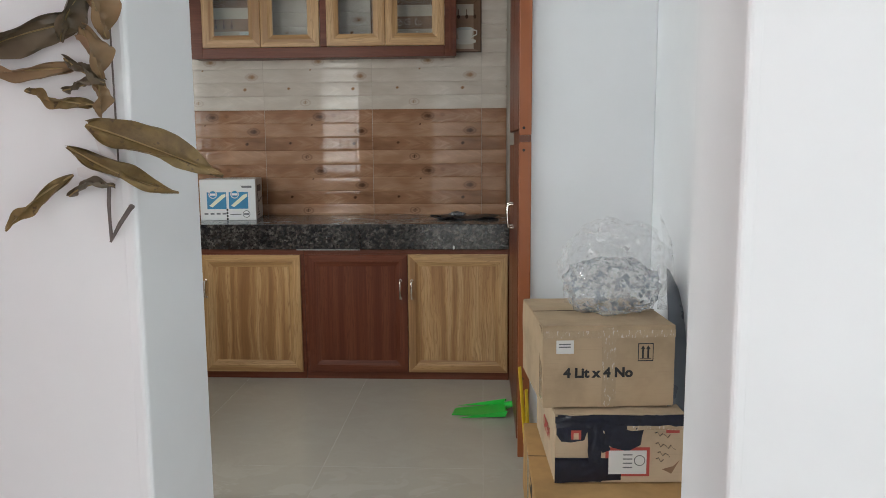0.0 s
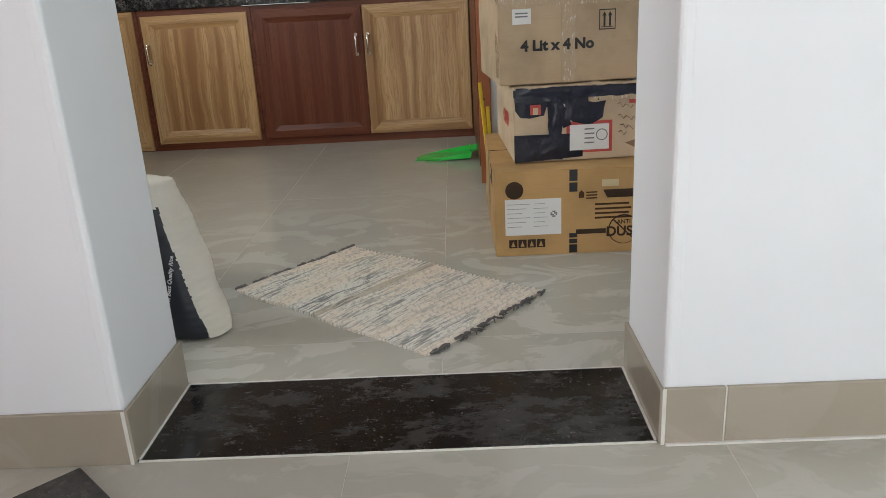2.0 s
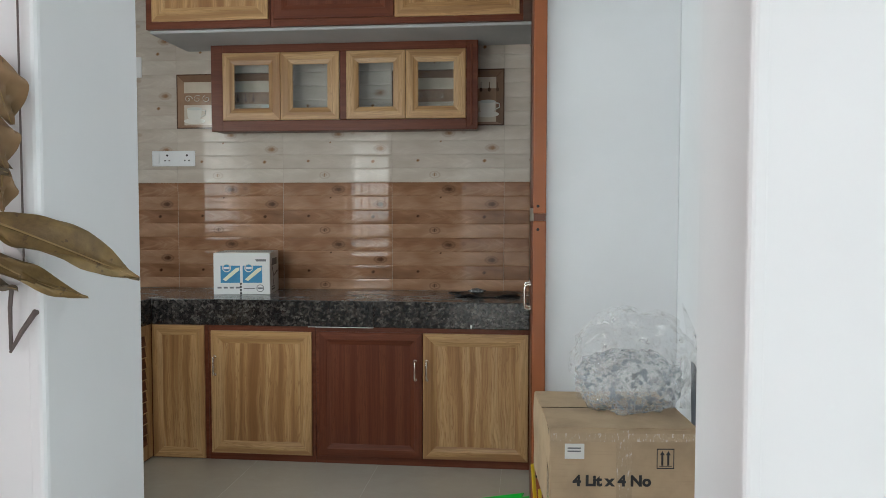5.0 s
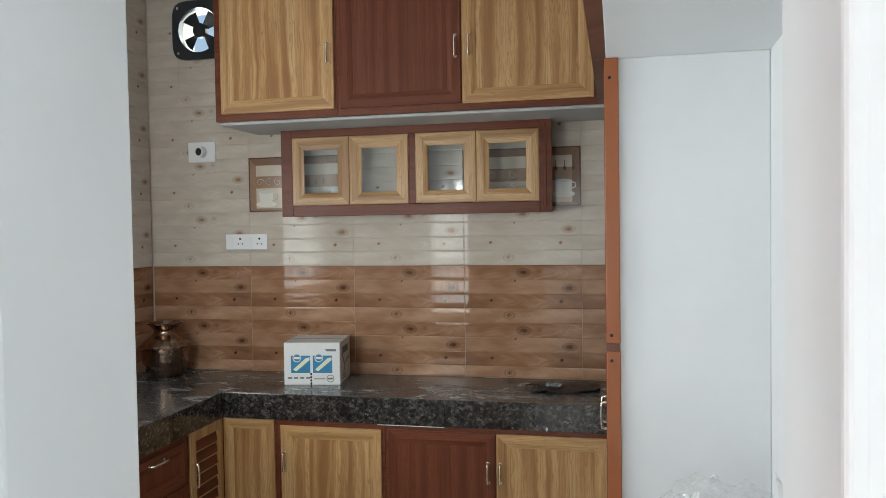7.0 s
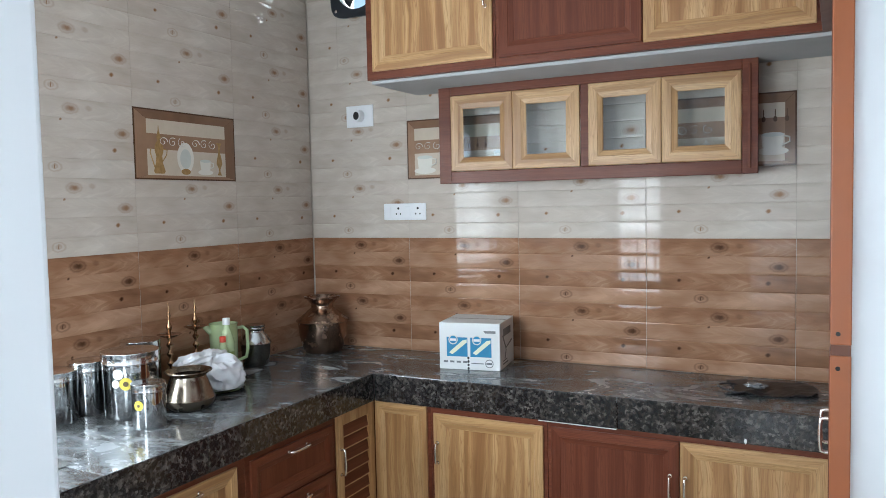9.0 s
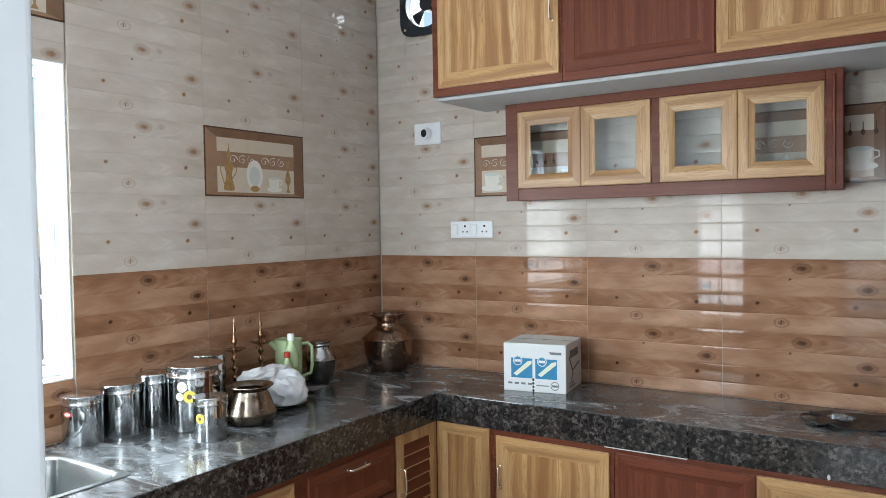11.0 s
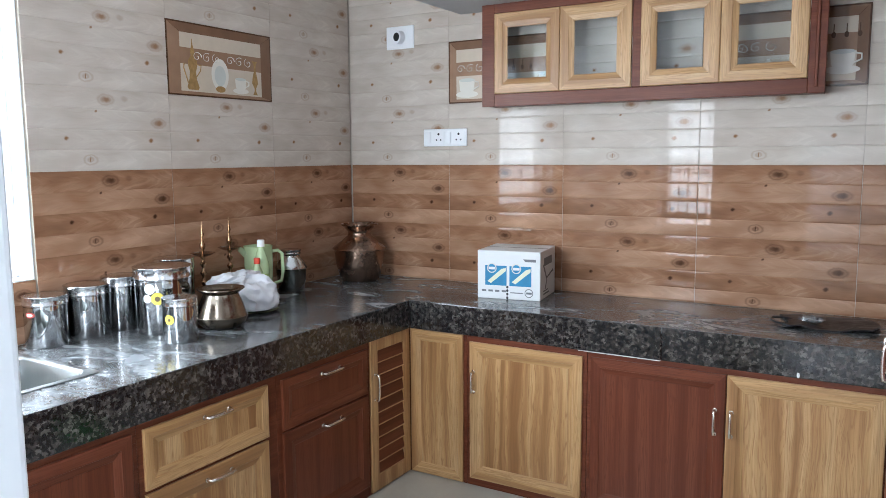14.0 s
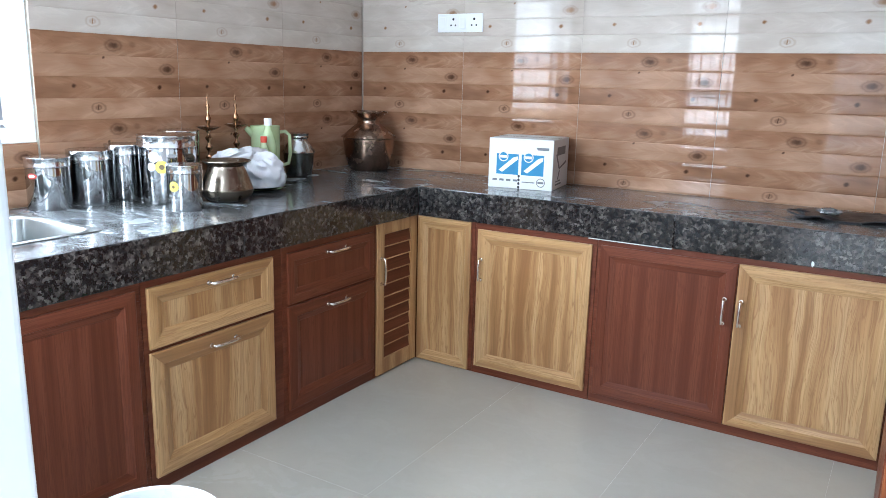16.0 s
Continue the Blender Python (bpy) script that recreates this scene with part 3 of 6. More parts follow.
def door(parent, axis, plane, a0, a1, z0, z1, kind="oak", rail=0.062, pull=None, glass=False, tilt=0.0, name="door", thick=0.012):
    P = spot(axis, plane)
    mv, mh, mp = (oak_v, oak_h, oak) if kind == "oak" else (mahog, mahog_h, mahog)
    bm = bmesh.new()
    steps = [(0, thick), (0, 0.002), (0.003, 0), (rail - 0.028, 0.0), (rail - 0.0265, 0.0018), (rail - 0.003, 0.0075), (rail, 0.0095)]
    rings = []
    for ins, dep in steps:
        rings.append([bm.verts.new(P(u, dep, v)) for u, v in ((a0 + ins, z0 + ins), (a1 - ins, z0 + ins), (a1 - ins, z1 - ins), (a0 + ins, z1 - ins))])
    for r, q in zip(rings, rings[1:]):
        for k in range(4):
            f = bm.faces.new((r[k], r[(k + 1) % 4], q[(k + 1) % 4], q[k]))
            f.material_index = 1 if k in (0, 2) else 0
    bmesh.ops.recalc_face_normals(bm, faces=bm.faces)
    # the ring is open at its back: turn normals outwards
    dr = part(name, bm, (mv, mh), parent)
    bm = bmesh.new()
    i = rail - 0.001
    if glass:
        bx(bm, P(a0 + i, 0.008, z0 + i), P(a1 - i, 0.010, z1 - i))
        pn = part("glass", bm, pane_glass, dr, "clear glass pane")
        pn.visible_shadow = False
        pn.rotation_euler.z = radians(tilt)
    else:
        bx(bm, P(a0 + i, 0.0088, z0 + i), P(a1 - i, 0.0125, z1 - i))
        part("panel", bm, mp, dr)
    if pull:
        handle(dr, P, *pull)
    return dr


def louvre_door(parent, axis, plane, a0, a1, z0, z1, rail=0.055):
    P = spot(axis, plane)
    bm = bmesh.new()
    for u0, u1, v0, v1, m in ((a0, a0 + rail, z0, z1, 0), (a1 - rail, a1, z0, z1, 0), (a0 + rail, a1 - rail, z0, z0 + rail + .02, 1), (a0 + rail, a1 - rail, z1 - rail, z1, 1)):
        bx(bm, P(u0, 0.0, v0), P(u1, 0.012, v1), 0.0012, m)
    dr = part("door", bm, (oak_v, oak_h), parent, "oak door with slanting louvres")
    n = 10
    step = (z1 - z0 - 2 * rail - .02) / n
    for k in range(n):
        zc = z0 + rail + .02 + step * (k + 0.5)
        bm = bmesh.new()
        vs = [bm.verts.new(P(u, dd, zc + v)) for u in (a0 + rail, a1 - rail) for dd, v in ((0.001, -step * 0.5), (0.011, step * 0.42), (0.014, step * 0.42), (0.004, -step * 0.5))]
        for q in range(4):
            bm.faces.new((vs[q], vs[(q + 1) % 4], vs[4 + (q + 1) % 4], vs[4 + q]))
        bm.faces.new(vs[:4])
        bm.faces.new(vs[4:])
        bmesh.ops.recalc_face_normals(bm, faces=bm.faces)
        sl = part("slat", bm, mahog_h, dr)
        bm = bmesh.new()
        bx(bm, P(a0 + rail, -0.001, zc - step * 0.5), P(a1 - rail, 0.004, zc - step * 0.5 + 0.005), 0.0006)
        part("nosing", bm, oak_h, sl, "pale front edge")
    bm = bmesh.new()
    bx(bm, P(a0 + rail, 0.0135, z0 + .03), P(a1 - rail, 0.0145, z1 - .03))
    part("backing", bm, mahog, dr)
    handle(dr, P, a0 + 0.028, 0.464, a0 + 0.028, 0.589)
    return dr


def carcass(parent, boxes, name="body"):
    bm = bmesh.new()
    for lo, hi in boxes:
        bx(bm, lo, hi, 0.001)
    return part(name, bm, mahog_h, parent, "dark mahogany frame")


TOPU = 0.756
D = 0.012
cab = thing("base_cabinet", "corner base cabinet with oak door and louvred oak door", "cabinet", (0.15, 0.3, 0), group="base cabinets")
carcass(cab, [((-0.012, D, 0), (0.324, 0.58, TOPU)), ((-0.79, -0.345, 0), (-D, 0.58, TOPU))])
door(cab, "y", 0, 0.002, 0.305, 0.006, 0.752, "oak", 0.058)
louvre_door(cab, "x", 0, -0.333, -0.003, 0.010, 0.754)
cab = thing("base_cabinet", "mahogany base cabinet with a single oak door", "cabinet", (0.63, 0.3, 0), group="base cabinets")
carcass(cab, [((0.326, D, 0), (0.935, 0.58, TOPU))])
door(cab, "y", 0, 0.343, 0.915, 0.040, 0.724, "oak", 0.07, (0.366, 0.479, 0.366, 0.579))
cab = thing("base_cabinet", "mahogany base cabinet with one mahogany and one oak door", "cabinet", (1.5, 0.3, 0), group="base cabinets")
carcass(cab, [((0.937, D, 0), (2.1, 0.58, TOPU))])
door(cab, "y", 0, 0.955, 1.526, 0.042, 0.728, "mahogany", 0.07, (1.487, 0.477, 1.487, 0.577))
door(cab, "y", 0, 1.530, 2.092, 0.044, 0.728, "oak", 0.07, (1.551, 0.477, 1.551, 0.577))
cab = thing("drawer_cabinet", "mahogany drawer cabinet with two panelled drawers", "cabinet", (-0.4, -0.65, 0), group="base cabinets")
carcass(cab, [((-0.79, -0.955, 0), (-D, -0.347, TOPU))])
door(cab, "x", 0, -0.930, -0.360, 0.512, 0.724, "mahogany", 0.062, (-0.69, 0.692, -0.568, 0.692), name="drawer")
door(cab, "x", 0, -0.932, -0.358, 0.056, 0.502, "mahogany", 0.075, (-0.69, 0.462, -0.568, 0.462), name="drawer")
cab = thing("drawer_cabinet", "mahogany drawer cabinet with two oak drawers", "cabinet", (-0.4, -1.28, 0), group="base cabinets")
carcass(cab, [((-0.79, -1.607, 0), (-D, -0.957, TOPU))])
door(cab, "x", 0, -1.587, -1.011, 0.516, 0.728, "oak", 0.062, (-1.335, 0.695, -1.220, 0.695), name="drawer")
door(cab, "x", 0, -1.589, -1.015, 0.052, 0.503, "oak", 0.075, (-1.335, 0.462, -1.220, 0.462), name="drawer")
cab = thing("sink_cabinet", "mahogany sink cabinet with plain panelled door", "cabinet", (-0.4, -2.2, 0), group="base cabinets")
carcass(cab, [((-0.79, PF + 0.002, 0), (-D, -1.609, 0.69)), ((-0.06, PF + 0.002, 0.6905), (-D, -1.609, TOPU))])
door(cab, "x", 0, -2.205, -1.632, 0.052, 0.729, "mahogany", 0.07)
door(cab, "x", 0, -2.785, -2.215, 0.052, 0.729, "mahogany", 0.07)

# loft cupboards over the worktop
FY = 0.075
cab = thing("loft_cupboard", "high loft cupboard with one oak door", "cupboard", (0.3, 0.34, 2.398), group="loft cupboards")
carcass(cab, [((-0.045, FY + D, 2.398), (0.674, 0.597, 3.345))])
door(cab, "y", FY, -0.006, 0.662, 2.438, 3.2, "oak", 0.075, (0.630, 2.683, 0.630, 2.790))
cab = thing("loft_cupboard", "high loft cupboard with mahogany and oak doors", "cupboard", (1.4, 0.34, 2.398), group="loft cupboards")
carcass(cab, [((0.676, FY + D, 2.398), (2.058, 0.597, 3.345))])
door(cab, "y", FY, 0.694, 1.360, 2.435, 3.2, "mahogany", 0.075, (1.332, 2.676, 1.332, 2.782))
door(cab, "y", FY, 1.366, 2.036, 2.431, 3.2, "oak", 0.075, (1.404, 2.676, 1.404, 2.782))
cab = thing("loft_cupboard", "high loft cupboard with mahogany doors above the recess", "cupboard", (2.1, -0.9, 2.405), group="loft cupboards")
carcass(cab, [((2.066, PF + 0.002, 2.447), (2.108, 0.597, 3.345)), ((2.056, PF + 0.002, 2.390), (2.1065, FY, 2.446))])

# tall cupboard behind the short wall, its doors side-on to the doorway
cab = thing("tall_cupboard", "tall mahogany cupboard with four doors and chrome handles", "cupboard", (2.3, -0.5, 0))
bm = bmesh.new()
bx(bm, (2.122, -0.955, 0), (2.64, -0.02, 2.375))
part("body", bm, mahog, cab)
for v0, v1, h0, h1 in ((0.06, 1.335, 0.945, 1.054), (1.40, 2.35, 0, 0)):
    for u0, u1, uh in ((-1.03, -0.56, -0.61), (-0.55, -0.06, -0.50)):
        P = lambda a, dd, z: (2.098 + dd, a, z)
        bm = box((2.098, u0, v0), (2.121, u1, v1), 0.003)
        dr = part("door", bm, mahog, cab)
        if h1:
            handle(dr, P, uh, h0, uh, h1)

# painted timber strip on the end of the short wall
post = thing("door_jamb", "upright of orange-brown painted timber with screw holes", "door jamb", (2.13, -1.075, 0))
part("strip", box((2.101, -1.086, 0), (2.150, -1.0605, 1.345), 0.003, 2), post_wood, post)
part("strip", box((2.101, -1.086, 1.373), (2.150, -1.0605, 2.374), 0.003, 2), post_wood, post)
part("joint", box((2.103, -1.083, 1.3455), (2.149, -1.0605, 1.3725)), plain("dark_joint_wood", (0.12, 0.04, 0.02), 0.5), post)
for z in (0.35, 1.312, 1.402, 2.305):
    bm = bmesh.new()
    tube(bm, [(2.119, -1.0878, z), (2.119, -1.084, z)], 0.006, 10)
    part("screw", bm, black_hole, post)

# ---- glazed wall cabinet ----
cab = thing("wall_cabinet", "low mahogany wall cabinet with four oak-framed glass doors", "cabinet", (1.0, 0.51, 1.875))
cx0, cx1, cz0, cz1, cy = 0.187, 1.782, 1.869, 2.379, 0.450
bm = bmesh.new()
for lo, hi in [((cx0, cy, cz0), (cx0 + 0.018, TY - .001, cz1)), ((cx1 - 0.018, cy, cz0), (cx1, TY - .001, cz1)), ((cx0 + .018, cy, cz0), (cx1 - .018, TY - .001, cz0 + 0.018)), ((cx0 + .018, cy, cz1 - 0.018), (cx1 - .018, TY - .001, cz1)), ((0.99, cy + .02, cz0 + .018), (1.005, TY - .001, cz1 - .018))]:
    bx(bm, lo, hi, 0.001)
part("body", bm, mahog, cab)
bm = bmesh.new()
fy0, fy1 = 0.440, 0.4499
for lo, hi in [((cx0 - .006, fy0, cz0 - .004), (0.253, fy1, cz1 + .004)), ((1.726, fy0, cz0 - .004), (cx1 + .012, fy1, cz1 + .004)), ((0.2531, fy0, cz0 - .004), (1.7259, fy1, 1.928)), ((0.2531, fy0, 2.334), (1.7259, fy1, cz1 + .004)), ((0.974, fy0, 1.9281), (1.016, fy1, 2.3339))]:
    bx(bm, lo, hi, 0.002)
part("face_frame", bm, mahog_h, cab)
bm = bmesh.new()
bx(bm, (1.750, 0.434, cz0 + .02), (1.765, fy0, cz1 - .02), 0.003)
part("moulding", bm, mahog, cab)
for u0, u1, tilt in ((0.254, 0.611, 2.0), (0.613, 0.970, 0.0), (1.014, 1.368, -2.5), (1.370, 1.724, 0.0)):   # each pane sits a little askew
    door(cab, "y", 0.436, u0, u1, 1.930, 2.332, "oak", 0.073, glass=True, tilt=tilt)

# ---- worktop ----
top = thing("worktop", "L-shaped dusty black granite worktop with a thick front edge", "worktop", (0, 0, TOPU))
SX0, SX1, SY0, SY1 = -0.645, -0.215, -2.22, -1.625
part("slab", box((-0.805, -0.012, 0.872), (2.098, 0.597, 0.9), 0.0015), granite_top, top)
for lo, hi in [((-0.8, SY1, 0.872), (0.010, -0.0125, 0.9)), ((-0.8, SY0, 0.872), (SX0, SY1 - .0005, 0.9)), ((SX1, SY0, 0.872), (0.010, SY1 - .0005, 0.9)), ((-0.8, PF + 0.002, 0.872), (0.010, SY0 - .0005, 0.9))]:
    part("slab", box(lo, hi, 0.0008), granite_top, top)
for lo, hi in [((0.0125, -0.014, 0.757), (1.263, 0.006, 0.8995)), ((1.2645, -0.014, 0.757), (2.098, 0.006, 0.8995)), ((-0.006, -1.172, 0.757), (0.012, -0.0145, 0.8995)), ((-0.006, PF + 0.002, 0.757), (0.012, -1.1735, 0.8995))]:
    part("edge", box(lo, hi, 0.004, 2), granite, top)
part("lip", box((0.9, -0.0135, 0.7535), (1.26, 0.002, 0.7565)), plain("white_cement", (0.7, 0.7, 0.68), 0.8), top)

# ---- sink ----
sink = thing("sink", "stainless steel sink set into the granite worktop", "sink", (-0.43, -1.92, 0.7))
bm = bmesh.new()
n = 8


def rounded(x0, x1, y0, y1, r, z):
    pts = []
    for cx, cy_, a0 in ((x1 - r, y1 - r, 0), (x0 + r, y1 - r, 90), (x0 + r, y0 + r, 180), (x1 - r, y0 + r, 270)):
        for k in range(n + 1):
            t = radians(a0 + 90 * k / n)
            pts.append((cx + r * math.cos(t), cy_ + r * math.sin(t), z))
    return pts


rings = [[bm.verts.new(p) for p in rounded(SX0 - o, SX1 + o, SY0 - o, SY1 + o, r, z)] for o, r, z in
         ((0.03, 0.03, 0.9005), (0.03, 0.03, 0.9035), (0.004, 0.05, 0.9035), (-0.006, 0.05, 0.896), (-0.02, 0.07, 0.74), (-0.06, 0.07, 0.715))]
for p, q in zip(rings, rings[1:]):
    for k in range(len(p)):
        f = bm.faces.new((p[k], p[(k + 1) % len(p)], q[(k + 1) % len(p)], q[k]))
        f.smooth = True
bm.faces.new(rings[-1])
bmesh.ops.recalc_face_normals(bm, faces=bm.faces)
part("basin", bm, steel_mat("brushed_sink_steel", (0.24, 0.25, 0.245), 0.34), sink)
bm = bmesh.new()
lathe(bm, [(0.04, 0), (0.04, 0.003), (0.03, 0.003), (0.01, 0.0)], (-0.43, -1.92, 0.7155), 24)
part("drain", bm, chrome, sink)


# ---- printed picture tiles ----
def slabs(bm, pts, d0, d1, P):
    """A flat prism over the outline pts (across, up)."""
    lo = [bm.verts.new(P(a, d0, z)) for a, z in pts]
    hi = [bm.verts.new(P(a, d1, z)) for a, z in pts]
    bm.faces.new(lo)
    bm.faces.new(hi[::-1])
    for k in range(len(pts)):
        bm.faces.new((lo[k], lo[(k + 1) % len(pts)], hi[(k + 1) % len(pts)], hi[k]))
    bmesh.ops.recalc_face_normals(bm, faces=bm.faces)
    return bm


def oval(a, z, ra, rz, n=22):
    return [(a + ra * math.cos(2 * math.pi * k / n), z + rz * math.sin(2 * math.pi * k / n)) for k in range(n)]


def outline(a, z, prof):
    return [(a + r, z + h) for r, h in prof] + [(a - r, z + h) for r, h in prof[::-1]]


cream = plain("printed_cream", (0.56, 0.475, 0.375), 0.12, vary=0.1, scale=20)
print_brown = plain("printed_brown", (0.19, 0.105, 0.062), 0.12, vary=0.3, scale=12)
print_deep = plain("printed_deep_brown", (0.085, 0.042, 0.022), 0.12, vary=0.3, scale=12)
print_tan = plain("printed_tan", (0.29, 0.175, 0.11), 0.12, vary=0.25, scale=9)
china = plain("printed_china", (0.70, 0.67, 0.60), 0.12, vary=0.08)
china_shade = plain("printed_china_shade", (0.55, 0.57, 0.53), 0.12, vary=0.12)
print_brass = plain("printed_brass", (0.34, 0.21, 0.085), 0.12, vary=0.6, scale=40)
EWER = [(0.028, 0), (0.036, 0.012), (0.022, 0.05), (0.018, 0.085), (0.027, 0.11), (0.026, 0.135), (0.008, 0.16), (0.014, 0.175), (0.004, 0.205), (0.001, 0.235)]
VASE = [(0.016, 0), (0.005, 0.02), (0.006, 0.035), (0.021, 0.06), (0.017, 0.085), (0.006, 0.12), (0.007, 0.15), (0.019, 0.17)]
CUP = [(0.018, 0), (0.03, 0.012), (0.034, 0.05)]
POT = [(0.03, 0), (0.055, 0.02), (0.057, 0.04), (0.04, 0.068), (0.015, 0.078), (0.006, 0.085), (0.006, 0.094)]


def grow(bm, c, s):
    """Scales a flat shape about the point c."""
    c = Vector(c)
    for vert in bm.verts:
        vert.co = c + (vert.co - c) * s


def picture_tile(parent, axis, plane, a0, a1, z0, z1, side, items):
    """A flat tile printed with a shelf niche and crockery."""
    P = spot(axis, plane)
    bm = bmesh.new()
    bx(bm, P(a0 + .001, 0.0006, z0 + .001), P(a1 - .001, 0.0088, z1 - .001), 0.0005)
    tl = part("picture_tile", bm, print_deep, parent, "tile printed with a niche of crockery")
    i0, i1, j0, j1 = a0 + side, a1 - side, z0 + 0.022, z1 - 0.05
    for nm, pts, m in (("printed_side", [(a0 + .008, z0 + .008), (i0, j0), (i0, j1), (a0 + .008, z1 - .008)], print_tan), ("printed_side", [(a1 - .008, z0 + .008), (i1, j0), (i1, j1), (a1 - .008, z1 - .008)], print_brown),
                       ("printed_top", [(a0 + .010, z1 - .008), (i0 + .002, j1), (i1 - .002, j1), (a1 - .010, z1 - .008)], print_brown), ("printed_shelf", [(a0 + .010, z0 + .008), (i0 + .002, j0), (i1 - .002, j0), (a1 - .010, z0 + .008)], print_tan),
                       ("printed_back", [(i0, j0), (i1, j0), (i1, j1), (i0, j1)], cream), ("printed_band", [(i0, j0 + .125), (i1, j0 + .125), (i1, j0 + .20), (i0, j0 + .20)], print_tan)):
        part(nm, slabs(bmesh.new(), pts, (0.0002 if nm != "printed_band" else -0.0001), 0.0007, P), m, tl)
    for nm, u, z, s in items:
        a, zz = a0 + u * (a1 - a0), z0 + z
        shapes = []
        if nm == "ewer":
            shapes = [(outline(a, zz, EWER), print_brass, 0)]
            bm = tube(bmesh.new(), [P(a - 0.03, 0, zz + .03), P(a - .055, 0, zz + .10), P(a - .05, 0, zz + .12)], 0.003, 5)
            tube(bm, [P(a + .02, 0, zz + .12), P(a + .05, 0, zz + .115), P(a + .045, 0, zz + .09), P(a + .02, 0, zz + .06)], 0.003, 5)
            grow(bm, P(a, 0, zz), s)
            part("printed_handle", bm, print_brass, tl)
        elif nm == "vase":
            shapes = [(outline(a, zz, VASE), print_brass, 0)]
        elif nm == "plate":
            shapes = [(oval(a, zz + .075, 0.05, 0.07), china, 0), (oval(a, zz + .07, 0.033, 0.045), china_shade, 1), (oval(a, zz + .012, 0.028, 0.014), print_brass, 1)]
        elif nm == "cup":
            shapes = [(oval(a, zz + .012, 0.048, 0.013), china, 0), (outline(a, zz + .015, CUP), china, 1), (oval(a, zz + .065, 0.033, 0.007), china_shade, 2)]
            bm = tube(bmesh.new(), [P(a + .031, -.0008, zz + .06), P(a + .05, -.0008, zz + .055), P(a + .05, -.0008, zz + .04), P(a + .028, -.0008, zz + .03)], 0.003, 5)
            grow(bm, P(a, 0, zz), s)
            part("printed_handle", bm, china, tl)
        elif nm == "teapot":
            shapes = [(outline(a, zz, POT), china, 0), ([(a - .05, zz + .02), (a - .045, zz + .035), (a - .09, zz + .07), (a - .1, zz + .066)], china, 1)]
        elif nm == "hooks":
            for q in range(4):
                h = a + (q - 1.5) * 0.05
                shapes += [(oval(h, zz - .045, 0.009, 0.013, 10), print_deep, 0), ([(h - .002, zz - .04), (h + .002, zz - .04), (h + .002, zz), (h - .002, zz)], print_deep, 1)]
        elif nm == "scroll":
            bm = bmesh.new()
            for q in range(3):
                c = a + (q - 1) * 0.06 * s
                pts = [P(c + (0.028 - 0.0013 * k) * math.cos(k * 0.42 + q), -0.0003, zz + (0.024 - 0.0011 * k) * math.sin(k * 0.42 + q)) for k in range(20)]
                tube(bm, pts, 0.0028, 5, 0.4)
            part("printed_scroll", bm, china, tl)
        for pts, m, lift in shapes:
            pts = [(a + (p - a) * s, zz + (q - zz) * s) for p, q in pts]
            part("printed_" + nm, slabs(bmesh.new(), pts, -0.0003 - 0.0003 * lift, 0.0003, P), m, tl)
    return tl


picture_tile(wall_left, "x", TX, -0.748, -0.073, 1.902, 2.242, 0.076, [("ewer", 0.22, 0.03, 1), ("plate", 0.47, 0.03, 1.1), ("cup", 0.67, 0.03, 1.1), ("vase", 0.82, 0.03, 1), ("scroll", 0.35, 0.185, 1), ("scroll", 0.66, 0.185, 1)])
picture_tile(wall_back, "y", TY, -0.113, 0.573, 1.902, 2.242, 0.05, [("cup", 0.17, 0.03, 1.45), ("scroll", 0.2, 0.185, 1), ("hooks", 0.62, 0.22, 1), ("cup", 0.86, 0.05, 1.3)])
picture_tile(wall_back, "y", TY, 1.259, 1.945, 1.902, 2.242, 0.05, [("scroll", 0.34, 0.185, 1.1), ("scroll", 0.17, 0.185, 1.1), ("teapot", 0.42, 0.04, 1), ("hooks", 0.83, 0.26, 1), ("cup", 0.85, 0.05, 1.45)])
picture_tile(wall_left, "x", TX, -2.098, -1.423, 2.582, 2.922, 0.076, [("ewer", 0.22, 0.03, 1), ("plate", 0.47, 0.03, 1), ("vase", 0.82, 0.03, 1)])

# ---- fittings on the wall ----
fan = thing("exhaust_fan", "black square exhaust fan set in the tiled wall", "exhaust fan", (FAN[0], TY, FAN[1]))
bm = bmesh.new()
ring_out, ring_in, N = [], [], 48
for dd in (0.0, -0.018, -0.02):
    o, i = [], []
    for k in range(N):
        t = 2 * math.pi * k / N
        ca, sa = math.cos(t), math.sin(t)
        q = 0.186 * (abs(ca) ** 5 + abs(sa) ** 5) ** (-1 / 5) - (0.006 if dd < -0.019 else 0)
        o.append(bm.verts.new((FAN[0] + q * ca, TY + dd, FAN[1] + q * sa)))
        i.append(bm.verts.new((FAN[0] + 0.140 * ca, TY + (0.03 if dd == 0 else dd), FAN[1] + 0.140 * sa)))
    ring_out.append(o)
    ring_in.append(i)
for k in range(N):
    j = (k + 1) % N
    for lev in (0, 1):
        bm.faces.new((ring_out[lev][k], ring_out[lev][j], ring_out[lev + 1][j], ring_out[lev + 1][k]))
        bm.faces.new((ring_in[lev][k], ring_in[lev][j], ring_in[lev + 1][j], ring_in[lev + 1][k]))
    bm.faces.new((ring_out[2][k], ring_out[2][j], ring_in[2][j], ring_in[2][k]))
bmesh.ops.recalc_face_normals(bm, faces=bm.faces)
part("frame", bm, black_plastic, fan)
bm = bmesh.new()
tube(bm, [(FAN[0], TY + 0.03, FAN[1]), (FAN[0], TY - 0.012, FAN[1])], 0.045, 24)
part("hub", bm, black_plastic, fan)
